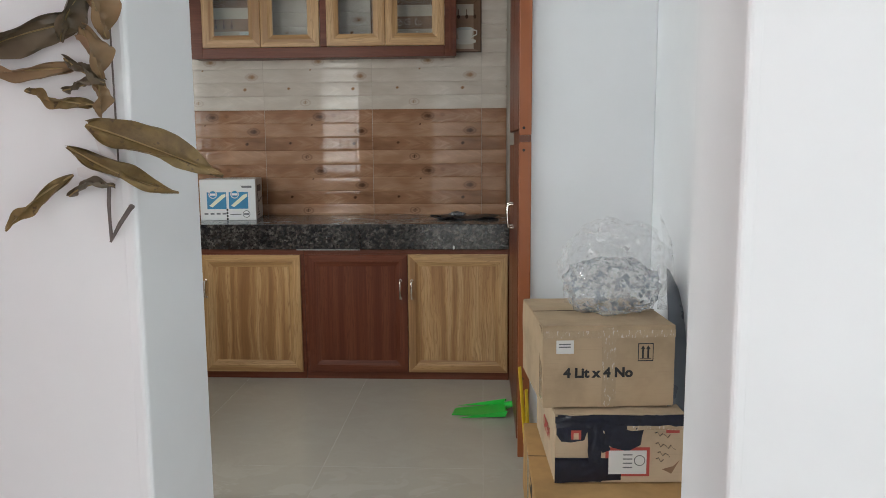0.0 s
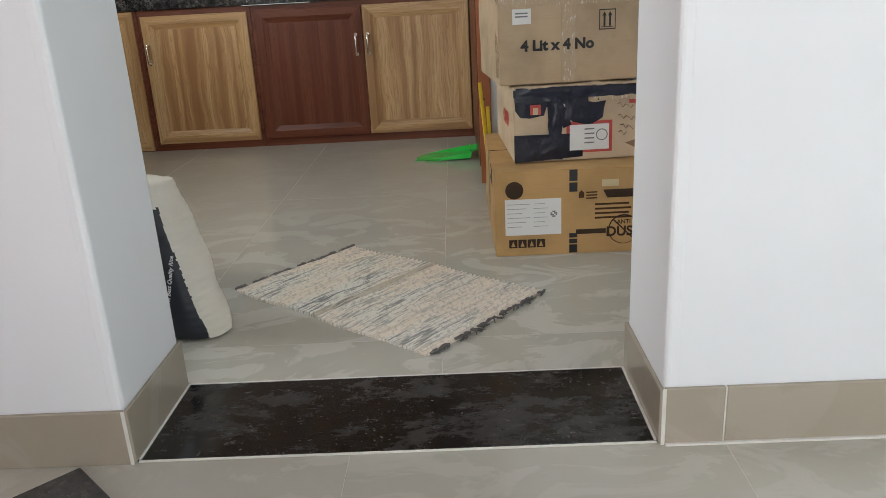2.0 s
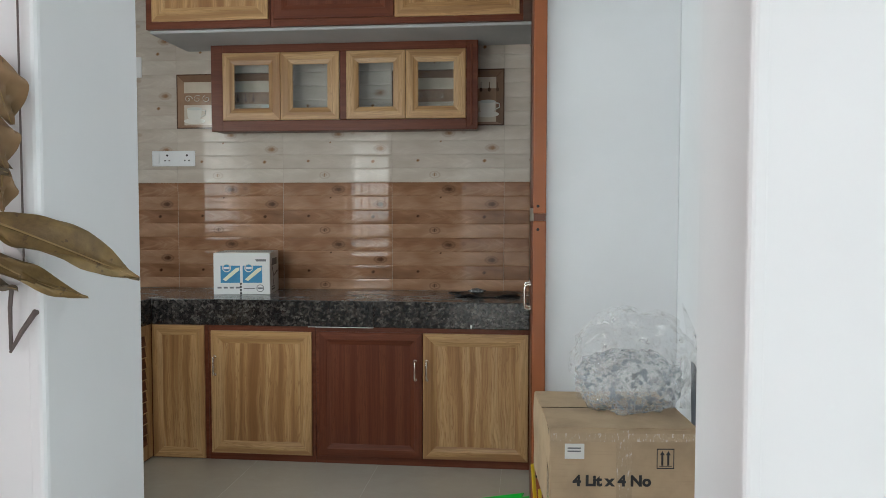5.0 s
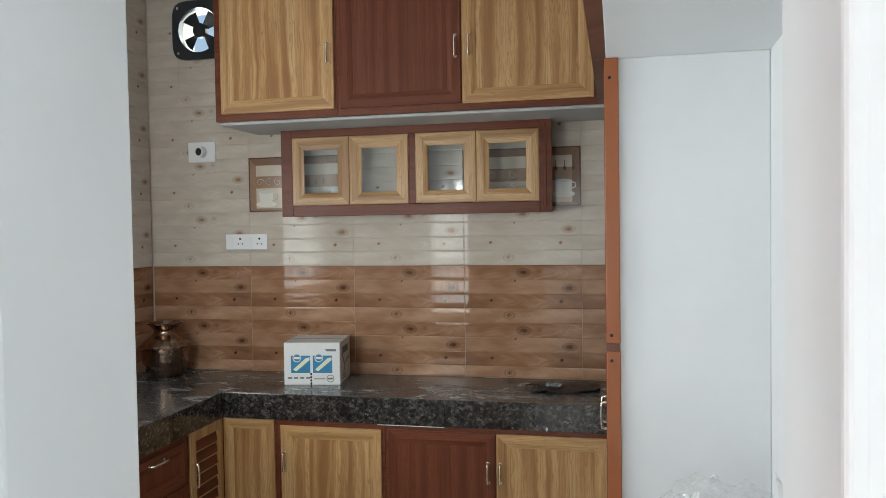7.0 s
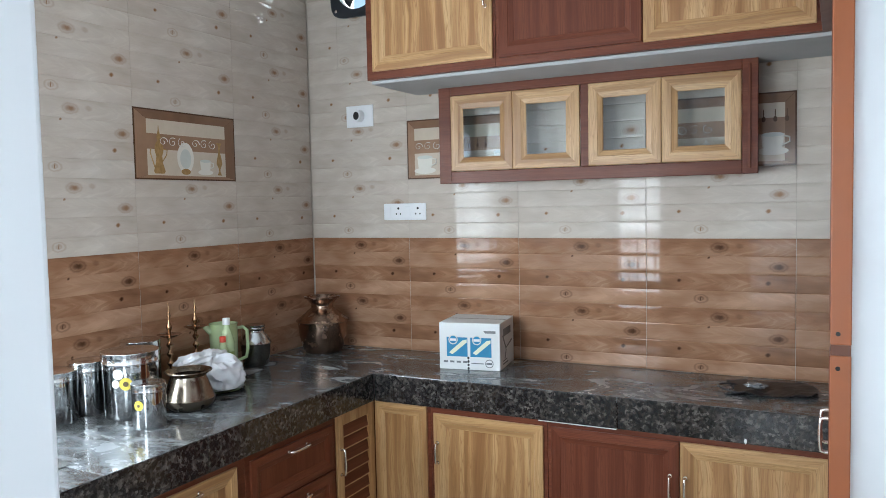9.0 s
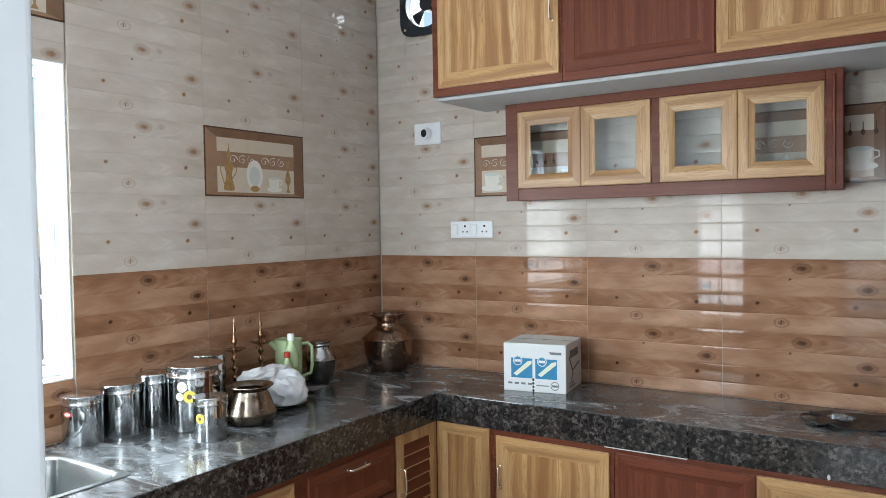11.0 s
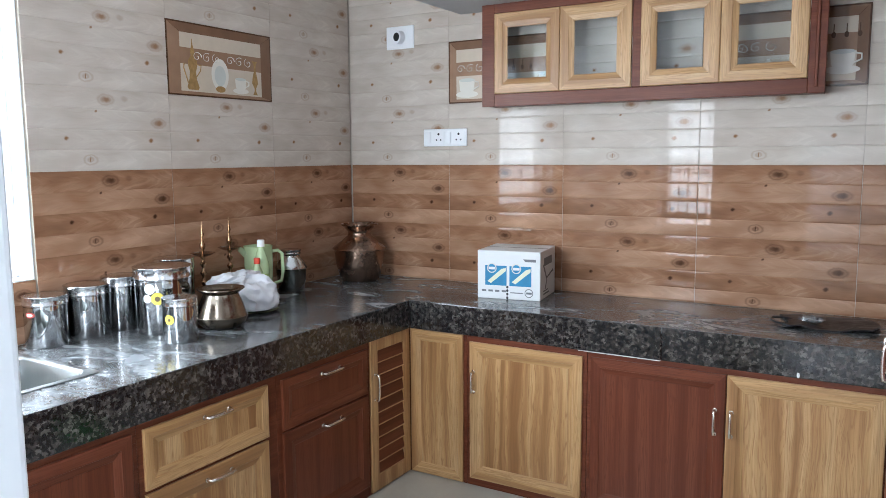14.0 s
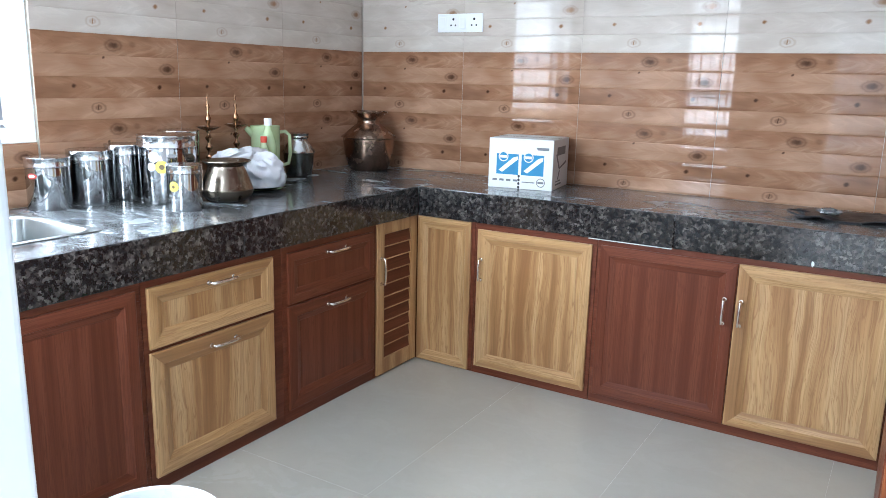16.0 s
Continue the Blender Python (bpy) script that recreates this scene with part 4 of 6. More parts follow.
for k in range(4):
    t0 = radians(20 + 90 * k)
    bm = bmesh.new()
    rows = []
    for s in range(5):
        t = t0 + radians(44) * s / 4
        rows.append([bm.verts.new((FAN[0] + r * math.cos(t), TY + 0.03 + dd - 0.028 * s / 4, FAN[1] + r * math.sin(t))) for r in (0.04, 0.085, 0.133) for dd in (0, 0.003)])
    for p, q in zip(rows, rows[1:]):
        for u, v in ((0, 2), (2, 4), (3, 1), (5, 3), (1, 0), (4, 5)):
            bm.faces.new((p[u], q[u], q[v], p[v]))
    bmesh.ops.recalc_face_normals(bm, faces=bm.faces)
    part("blade", bm, black_plastic, fan)
for sx in (-1, 1):
    for sz in (-1, 1):
        bm = bmesh.new()
        tube(bm, [(FAN[0] + sx * 0.142, TY - 0.02, FAN[1] + sz * 0.142), (FAN[0] + sx * 0.142, TY - 0.026, FAN[1] + sz * 0.142)], 0.009, 12)
        part("screw", bm, chrome, fan)

so = thing("pipe_outlet", "white square wall plate with a short open pipe stub", "pipe outlet", (-0.43, TY, 2.29))
part("plate", box((-0.525, TY - 0.009, 2.225), (-0.337, TY - 0.0002, 2.353), 0.004, 2), white_plastic, so)
bm = bmesh.new()
ax = Vector((-0.25, -1, -0.02)).normalized()
p0 = Vector((-0.425, TY - 0.008, 2.29))
tube(bm, [p0, p0 + ax * 0.035], 0.036, 24)
part("pipe", bm, white_plastic, so, "white pipe stub", False)
bm = bmesh.new()
tube(bm, [p0 + ax * 0.034, p0 + ax * 0.0362], 0.024, 20)
part("bore", bm, black_hole, so)

sw = thing("switch_plate", "white switch plate with two sockets and two switches", "switch plate", (-0.135, TY, 1.715))
part("plate", box((-0.276, TY - 0.010, 1.667), (0.006, TY - 0.0002, 1.764), 0.004, 2), white_plastic, sw)
for cx in (-0.245, -0.115):
    part("switch", box((cx - 0.02, TY - 0.0145, 1.685), (cx + 0.02, TY - 0.0101, 1.746), 0.002), white_plastic, sw)
for cx in (-0.175, -0.045):
    sk = part("socket", box((cx - 0.038, TY - 0.0115, 1.678), (cx + 0.038, TY - 0.0101, 1.753), 0.001), white_plastic, sw)
    for u, v, r in ((0, 0.02, 0.007), (-0.014, -0.012, 0.005), (0.014, -0.012, 0.005)):
        bm = bmesh.new()
        tube(bm, [(cx + u, TY - 0.0118, 1.715 + v), (cx + u, TY - 0.0112, 1.715 + v)], r, 10)
        part("pin_hole", bm, black_hole, sk)

# ---- things on the worktop ----
ZT = 0.9
yellow = plain("yellow_sticker", (0.72, 0.56, 0.07), 0.5)
yellow_deep = plain("ochre_print", (0.12, 0.08, 0.03), 0.5)
paper = plain("white_paper", (0.74, 0.74, 0.72), 0.7, vary=0.04)
ink = plain("black_ink", (0.02, 0.02, 0.022), 0.6)
red = plain("red_print", (0.45, 0.06, 0.045), 0.55)


def sticker(parent, r, z, ang, size, material, name="sticker", oblong=1.0):
    """A thin label curved round an upright tin."""
    bm = bmesh.new()
    n = 14
    outer = []
    for k in range(n):
        t = 2 * math.pi * k / n
        a = ang + size * oblong * math.cos(t) / r
        outer.append(bm.verts.new(((r + 0.0008) * math.cos(a), (r + 0.0008) * math.sin(a), z + size * math.sin(t))))
    c = bm.verts.new(((r + 0.0012) * math.cos(ang), (r + 0.0012) * math.sin(ang), z))
    for k in range(n):
        bm.faces.new((c, outer[k], outer[(k + 1) % n]))
    bmesh.ops.recalc_face_normals(bm, faces=bm.faces)
    return part(name, bm, material, parent)


def tin(x, y, r, h, label, group="steel tins"):
    t = thing("storage_tin", label, "storage tin", (x, y, ZT), local=True, group=group)
    bm = lathe(bmesh.new(), [(r * 0.93, 0), (r * 0.955, 0.003), (r * 0.955, 0.008), (r * 0.975, 0.012), (r * 0.975, h * 0.80), (r * 0.955, h * 0.805), (r * 0.955, h * 0.845)], seg=64)
    part("body", bm, steel, t)
    lh = h * 0.83
    bm = lathe(bmesh.new(), [(r * 0.965, lh - 0.001), (r * 1.0, lh - 0.003), (r * 1.012, lh), (r * 1.0, lh + 0.004), (r * 1.0, h - 0.007), (r * 1.018, h - 0.004), (r * 1.012, h - 0.001), (r * 0.98, h), (r * 0.93, h - 0.001), (r * 0.5, h + 0.001), (r * 0.02, h + 0.0015)], seg=64)
    part("lid", bm, steel_lid, t, "pressed steel lid")
    return t


TOCAM = math.atan2(-1.7, 2.75)
t1 = tin(-0.716, -1.456, 0.080, 0.197, "round stainless steel tin with red brand mark")
sticker(t1, 0.0785, 0.130, TOCAM - 0.75, 0.011, red, "mark", 1.9)
sticker(t1, 0.0791, 0.130, TOCAM - 0.75, 0.006, paper, "mark", 2.2)
tin(-0.714, -1.278, 0.088, 0.213, "round stainless steel tin with flat lid")
tin(-0.722, -1.118, 0.077, 0.225, "slim stainless steel tin with flat lid")
t4 = tin(-0.528, -1.058, 0.115, 0.272, "large stainless steel tin with yellow and white stickers")
sticker(t4, 0.1127, 0.150, TOCAM - 0.33, 0.026, yellow)
sticker(t4, 0.1134, 0.150, TOCAM - 0.33, 0.011, yellow_deep, "print")
sticker(t4, 0.1127, 0.190, TOCAM - 0.60, 0.022, paper)
sticker(t4, 0.1127, 0.150, TOCAM - 0.70, 0.017, paper)
tin(-0.690, -0.862, 0.088, 0.272, "tall stainless steel tin behind a larger tin")
t5 = tin(-0.313, -1.157, 0.067, 0.176, "small stainless steel tin with yellow sticker")
sticker(t5, 0.0658, 0.095, TOCAM - 0.8, 0.02, yellow)
sticker(t5, 0.0665, 0.095, TOCAM - 0.8, 0.007, yellow_deep, "print")

handi = thing("cooking_pot", "dull brass cooking pot with a wide flared rim", "cooking pot", (-0.355, -0.905, ZT), local=True)
# paler brass above the crease, darker brass below it
brass_pale = plain("paler_brass", (0.27, 0.225, 0.175), 0.24, 1.0, vary=0.2, scale=20)
part("body", lathe(bmesh.new(), [(0.055, 0.0), (0.078, 0.006), (0.100, 0.026), (0.108, 0.046), (0.108, 0.052)], seg=56), brass_dark, handi, "darker lower bowl")
part("shoulder", lathe(bmesh.new(), [(0.108, 0.0521), (0.104, 0.060), (0.092, 0.098), (0.080, 0.128), (0.074, 0.140), (0.073, 0.146), (0.094, 0.162), (0.099, 0.166), (0.098, 0.169), (0.090, 0.168), (0.068, 0.150), (0.069, 0.138), (0.078, 0.122), (0.098, 0.06)], seg=56, close=False), brass_pale, handi, "paler brass shoulder and rim")
plates = thing("steel_plate", "two stacked stainless steel plates under a cloth", "plate", (-0.478, -0.612, ZT), local=True)
for k in range(2):
    part("plate", lathe(bmesh.new(), [(0.09, 0.0 + .012 * k), (0.10, 0.001 + .012 * k), (0.128, 0.012 + .012 * k), (0.131, 0.013 + .012 * k), (0.128, 0.0145 + .012 * k), (0.099, 0.003 + .012 * k), (0.001, 0.003 + .012 * k)], seg=44), steel, plates)
g = Graph("white_cloth", 0.9, 0, 0.2)
v = g.coords()
g.colour(g.mix(g.noise(v, 7, 5), (0.62, 0.63, 0.66), (0.78, 0.78, 0.79)))
g.bump(g.noise(v, 15, 2, 0.5, 1.0), 0.4, 0.008)
cloth_mat = g.mat


def lump(bm, c, r, amp, freq, flat=0.0, seed=0.0, sub=4, ridge=0.8):
    """A crumpled closed lump."""
    geo = bmesh.ops.create_icosphere(bm, subdivisions=sub, radius=1)
    for vert in geo["verts"]:
        n = vert.co.normalized()
        q = n * freq + Vector((seed, seed * 1.7, 3.1))
        f = 1 + amp * (noise.fractal(q, 1.0, 2.0, 3) + ridge * (abs(noise.noise(q * 1.9)) - 0.375))
        vert.co = Vector((c[0] + n.x * r[0] * f, c[1] + n.y * r[1] * f, max(flat, c[2] + n.z * r[2] * f)))
    for f in bm.faces:
        f.smooth = True
    return bm


cl = thing("cloth", "crumpled white cloth heaped on steel plates", "cloth", (-0.478, -0.612, ZT + 0.0155), local=True)
part("fold", lump(bmesh.new(), (0.012, 0.012, 0.062), (0.098, 0.104, 0.088), 0.20, 1.1, 0.001, 2.4, 5, -2.4), cloth_mat, cl)
part("fold", lump(bmesh.new(), (-0.035, -0.060, 0.132), (0.060, 0.115, 0.044), 0.34, 1.1, 0.02, 5.0, 5, -2.2), cloth_mat, cl)


def oil_lamp(x, y, h):
    o = thing("oil_lamp", "slender old brass standing oil lamp", "oil lamp", (x, y, ZT), local=True, group="standing oil lamps")
    part("base", lathe(bmesh.new(), [(0.052, 0), (0.055, 0.006), (0.05, 0.014), (0.028, 0.028), (0.012, 0.045), (0.010, 0.05)], seg=30), lamp_brass, o)
    prof = [(0.008, 0.0505)]
    for k in range(5):
        zb = 0.055 + k * 0.042
        prof += [(0.007, zb), (0.015, zb + 0.012), (0.016, zb + 0.016), (0.008, zb + 0.026), (0.006, zb + 0.036)]
    prof += [(0.012, h * 0.62)]
    part("stem", lathe(bmesh.new(), prof, seg=20), lamp_brass, o)
    part("dish", lathe(bmesh.new(), [(0.012, h * .622), (0.03, h * .635), (0.052, h * .66), (0.055, h * .665), (0.05, h * .667), (0.012, h * .65)], seg=30), lamp_brass, o)
    part("finial", lathe(bmesh.new(), [(0.007, h * .652), (0.006, h * .69), (0.013, h * .725), (0.014, h * .75), (0.006, h * .79), (0.004, h * .83), (0.009, h * .86), (0.004, h * .90), (0.003, h * .95), (0.001, h)], seg=18), lamp_brass, o)


oil_lamp(-0.600, -0.775, 0.432)
oil_lamp(-0.672, -0.545, 0.430)

green_clear = Graph("green_translucent_plastic", 0.2, 0, 0.5)
green_clear.colour((0.74, 0.90, 0.54))
green_clear.put(green_clear.b, "Transmission Weight", 0.4)
green_clear.put(green_clear.b, "Subsurface Weight", 0.0)
green_clear = green_clear.mat
bt = thing("plastic_bottle", "green plastic bottle with a white cap", "bottle", (-0.578, -0.432, ZT), local=True)
part("body", lathe(bmesh.new(), [(0.032, 0), (0.038, 0.006), (0.038, 0.19), (0.034, 0.21), (0.02, 0.255), (0.015, 0.265), (0.015, 0.28)], seg=30), green_clear, bt)
part("cap", lathe(bmesh.new(), [(0.018, 0.281), (0.018, 0.312), (0.016, 0.314)], seg=24), white_plastic, bt, "white screw cap")
part("label", lathe(bmesh.new(), [(0.0385, 0.06), (0.0388, 0.061), (0.0388, 0.149), (0.0385, 0.15)], seg=30, close=False), plain("green_label", (0.25, 0.34, 0.10), 0.4, vary=0.3, scale=60), bt)
bt = thing("plastic_bottle", "small translucent bottle with a red screw cap", "bottle", (-0.548, -0.492, ZT), local=True)
part("body", lathe(bmesh.new(), [(0.024, 0), (0.028, 0.005), (0.028, 0.15), (0.024, 0.17), (0.013, 0.195), (0.013, 0.205)], seg=26), green_clear, bt)
part("cap", lathe(bmesh.new(), [(0.0155, 0.2055), (0.0155, 0.232), (0.0135, 0.234)], seg=22), plain("red_cap_plastic", (0.55, 0.05, 0.02), 0.4), bt, "red screw cap")
jug = thing("water_jug", "translucent light green plastic jug with a handle", "jug", (-0.672, -0.355, ZT), local=True)
part("body", lathe(bmesh.new(), [(0.058, 0), (0.064, 0.006), (0.07, 0.18), (0.07, 0.262), (0.072, 0.272), (0.068, 0.272), (0.066, 0.18), (0.06, 0.01), (0.001, 0.009)], seg=40), green_clear, jug)
bm = bmesh.new()
dx, dy = 0.51, 0.86
tube(bm, [(dx * u, dy * u, w) for u, w in ((0.066, 0.24), (0.10, 0.243), (0.122, 0.225), (0.124, 0.13), (0.115, 0.085), (0.066, 0.07))], 0.009, 10)
part("handle", bm, green_clear, jug)
bm = bmesh.new()
tube(bm, [(-dx * 0.06, -dy * 0.06, 0.235), (-dx * 0.095, -dy * 0.095, 0.262)], [0.022, 0.012], 10)
part("spout", bm, green_clear, jug)
lota = thing("water_pot", "steel water pot with dark lower body and ringed neck", "water pot", (-0.700, -0.085, ZT), local=True)
part("body", lathe(bmesh.new(), [(0.055, 0), (0.066, 0.006), (0.074, 0.05), (0.080, 0.118)], seg=48), plain("dull_grey_steel", (0.20, 0.215, 0.205), 0.24, 1.0, vary=0.3, scale=12), lota, "dull dark steel body")
part("shoulder", lathe(bmesh.new(), [(0.080, 0.1181), (0.085, 0.124), (0.083, 0.131), (0.062, 0.166), (0.048, 0.180), (0.046, 0.192)], seg=48), plain("grey_steel", (0.52, 0.53, 0.53), 0.22, 1.0, vary=0.2, scale=12), lota, "bright steel shoulder")
part("rim", lathe(bmesh.new(), [(0.044, 0.1921), (0.052, 0.198), (0.053, 0.206), (0.050, 0.210), (0.054, 0.214), (0.054, 0.222), (0.048, 0.225), (0.03, 0.223)], seg=48), steel, lota)
pot = thing("copper_pot", "dark copper water pot with sharp shoulder and flared rim", "water pot", (-0.585, 0.372, ZT), local=True)
part("body", lathe(bmesh.new(), [(0.09, 0), (0.105, 0.006), (0.118, 0.03), (0.137, 0.10), (0.146, 0.18), (0.157, 0.186), (0.154, 0.192), (0.128, 0.212), (0.122, 0.217), (0.085, 0.248), (0.066, 0.262), (0.064, 0.285), (0.094, 0.318), (0.104, 0.322), (0.105, 0.328), (0.097, 0.33), (0.058, 0.29), (0.056, 0.262), (0.07, 0.24), (0.11, 0.205), (0.14, 0.17), (0.1, 0.02)], seg=56), copper_dark, pot)

# printed carton of the bulbs' size
white_card = plain("white_card", (0.70, 0.71, 0.70), 0.55, vary=0.05)
grey_print = plain("grey_print", (0.16, 0.165, 0.17), 0.6)
blue_print = plain("blue_print", (0.02, 0.21, 0.40), 0.5, vary=0.35, scale=25)
carton = thing("carton", "white printed carton with two blue product pictures", "carton", (0.413, 0.385, ZT), rz=9)
W, Dp, Hh = 0.325, 0.30, 0.243
part("body", box((-W / 2, -Dp / 2, 0), (W / 2, Dp / 2, Hh), 0.003, 2), white_card, carton)
fy = -Dp / 2 - 0.0006


def mark(parent, x0, x1, z0, z1, material, lift=0.0, name="print", y=None):
    yy = (fy if y is None else y) - lift
    return part(name, box((x0, yy, z0), (x1, yy + 0.0005, z1)), material, parent)


def poly_mark(parent, pts, material, lift=0.0, name="print", y=None):
    yy = (fy if y is None else y) - lift
    return part(name, slabs(bmesh.new(), pts, yy, yy + 0.0005, lambda a, dd, z: (a, dd, z)), material, parent)


for x0 in (-0.122, 0.005):
    mark(carton, x0, x0 + 0.112, 0.068, 0.168, blue_print, name="picture")
    poly_mark(carton, [(x0 + .012, .088), (x0 + .03, .078), (x0 + .108, .142), (x0 + .108, .158), (x0 + .085, .152)], plain("tube_print", (0.72, 0.74, 0.55), 0.5), 0.0004)
    poly_mark(carton, oval(x0 + .035, .155, .025, .025, 18), china, 0.0005)
    poly_mark(carton, oval(x0 + .035, .155, .02, .02, 18), blue_print, 0.0008)
    mark(carton, x0 + .018, x0 + .052, .148, .161, white_card, 0.0011)
poly_mark(carton, [(.075, .205), (.085, .192), (.14, .192), (.14, .205)], grey_print)
for k in range(4):
    mark(carton, -0.14 + .035 * k, -0.117 + .035 * k, .035, .045, grey_print)
mark(carton, 0.01, 0.075, .032, .037, grey_print)
poly_mark(carton, oval(.105, .036, .022, .022, 20), grey_print)
poly_mark(carton, oval(.105, .036, .018, .018, 20), white_card, .0004)
mark(carton, .09, .12, .031, .041, grey_print, .0007)
for k in range(4):
    poly_mark(carton, oval(-0.006, .008 + .018 * k, .006, .0075, 10), ink)
sx = W / 2 + 0.0006
for y0_, y1_, z0_, z1_ in ((-0.08, 0.08, 0.165, 0.205), (-0.09, 0.02, 0.02, 0.028), (-0.09, 0.0, 0.036, 0.042)):
    part("print", box((sx - .0005, y0_, z0_), (sx, y1_, z1_)), grey_print, carton)
for pts in ([(-.10, .17), (-.085, .175), (-.02, .10), (-.03, .09)], [(-.03, .095), (-.02, .105), (.1, .13), (.11, .12)], [(-.03, .09), (-.015, .09), (-.045, .045), (-.06, .05)]):
    part("print", slabs(bmesh.new(), pts, sx - .0003, sx + .0003, lambda a, dd, z: (dd, a, z)), grey_print, carton)
# dark strip painted for the shade in the slit between the lid's halves
part("flap", box((-W / 2 + .002, -.002, Hh + .0003), (W / 2 - .002, .002, Hh + .0012)), plain("shadowed_gap", (0.12, 0.11, 0.1), 0.9), carton)

g = Graph("thin_clear_plastic", 0.12)
tr = g.t.nodes.new("ShaderNodeBsdfTransparent")
mx = g.t.nodes.new("ShaderNodeMixShader")
g.put(g.b, "Base Color", (0.92, 0.94, 0.96))
g.put(g.b, "Roughness", 0.12)
cr = g.noise(g.coords(), 22, 5, 0.6, 0.6)
g.bump(cr, 1.0, 0.016)
g.put(mx, 0, g.remap(cr, 0.45, 0.72, 0.05, 0.32))
g.t.links.new(tr.outputs[0], mx.inputs[1])
g.t.links.new(g.b.outputs[0], mx.inputs[2])
g.t.links.new(mx.outputs[0], g.t.nodes["Material Output"].inputs[0])
clear_film = g.mat

pouch = thing("plastic_pouch", "flat black plastic pouch with crumpled clear wrapping", "pouch", (1.85, 0.36, ZT), local=True)
bm = bmesh.new()
grid = [[None] * 13 for _ in range(9)]
for j in range(9):
    for i in range(13):
        u, w = i / 12, j / 8
        x = -0.17 + 0.34 * u + 0.03 * math.sin(4 * w)
        y = -0.14 + 0.28 * w + 0.05 * (u - 0.5)
        grid[j][i] = bm.verts.new((x, y, 0.006 + 0.02 * max(0, noise.noise(Vector((u * 4, w * 3, 1.5))) + 0.25)))
for j in range(8):
    for i in range(12):
        bm.faces.new((grid[j][i], grid[j][i + 1], grid[j + 1][i + 1], grid[j + 1][i]))
ext = bmesh.ops.extrude_face_region(bm, geom=bm.faces[:])
for e in ext["geom"]:
    if isinstance(e, bmesh.types.BMVert):
        e.co.z = max(0.0005, e.co.z - 0.005)
bmesh.ops.recalc_face_normals(bm, faces=bm.faces)
part("sheet", bm, plain("black_film", (0.010, 0.010, 0.012), 0.42, vary=0.2), pouch)
part("wrapping", lump(bmesh.new(), (-0.05, -0.06, 0.03), (0.045, 0.025, 0.014), 0.4, 2.5, 0.015, 4.0, 3), plain("silver_wrap", (0.30, 0.31, 0.32), 0.25, 0.6, vary=0.4, scale=40, bump=0.5), pouch)
bm = bmesh.new()
tube(bm, [(-0.12 - 0.09 * math.sin(k * 0.33), -0.05 + 0.07 * math.cos(k * 0.33), 0.006 + 0.012 * math.sin(k * 0.33)) for k in range(11)], 0.004, 6)
part("strap", bm, black_plastic, pouch)
bit = thing("plaster_drop", "small white drop of dried plaster on the granite edge", "plaster drop", (1.79, -0.016, 0.762), local=True)
part("drop", lump(bmesh.new(), (0, 0, 0.008), (0.006, 0.003, 0.012), 0.3, 2, -1, 1.0, 2), paper, bit)

# ---- stacked cartons in the recess ----
def card(name, c):
    g = Graph(name, 0.75, 0, 0.25)
    v = g.coords()
    n = g.noise(v, 5, 5, 0.6)
    f = g.noise(g.vec("MULTIPLY", v, (1, 1, 30)), 9, 3)
    col = g.mix(g.remap(n, 0.35, 0.7), tuple(x * 1.06 for x in c), tuple(x * 0.8 for x in c))
    g.colour(g.mix(g.remap(f, 0.55, 0.75, 0, 0.25), col, tuple(x * 0.7 for x in c)))
    g.bump(f, 0.15, 0.001)
    return g.mat


kraft = card("brown_cardboard", (0.48, 0.36, 0.235))
kraft_warm = card("warm_brown_cardboard", (0.51, 0.315, 0.135))
kraft_pale = card("pale_cardboard", (0.58, 0.45, 0.31))
kraft_dark = card("printed_dark_brown", (0.05, 0.03, 0.018))
tape = Graph("clear_tape", 0.12, 0, 0.6)
tape.colour(tape.mix(tape.remap(tape.noise(tape.vec("MULTIPLY", tape.coords(), (3, 3, 1)), 45, 4, 0.6), 0.56, 0.66), (0.47, 0.36, 0.24), (0.66, 0.60, 0.52)))
tape.bump(tape.noise(tape.coords(), 40, 4), 0.9, 0.006)
tape = tape.mat
navy = plain("navy_print", (0.014, 0.016, 0.030), 0.22, vary=0.5, scale=45, bump=1.0)


def big_box(name, label, at, rz, w, d, h, material, sag=0.004):
    """A closed carton with its origin at the lower left front corner."""
    t = thing(name, label, "cardboard box", at, rz=rz, local=True, group="stacked cartons")
    bm = bmesh.new()
    bx(bm, (0, 0, 0), (w, d, h))
    bmesh.ops.subdivide_edges(bm, edges=bm.edges[:], cuts=7, use_grid_fill=True)
    for vert in bm.verts:
        q = vert.co.copy()
        edge = min(q.x, w - q.x) * 4 / w * min(q.z, h - q.z) * 4 / h
        k = noise.noise(Vector((q.x * 7, q.y * 7, q.z * 7 + w * 10))) * sag
        if q.z > h - 1e-5:
            vert.co.z += -abs(k) * 1.2
        if q.y < 1e-5 and 0.0005 < edge:
            vert.co.y += abs(k) * 0.5
        if q.x < 1e-5 and 1e-4 < q.z < h - 1e-4:
            vert.co.x += k
    es = [e for e in bm.edges if len(e.link_faces) == 2 and e.calc_face_angle(0) > 1.0]
    bmesh.ops.bevel(bm, geom=es, offset=0.003, segments=2, affect="EDGES")
    part("body", bm, material, t)
    part("seam", box((0.0, d / 2 - 0.002, h + 0.0002), (w, d / 2 + 0.002, h + 0.0012)), kraft_dark, t)
    return t


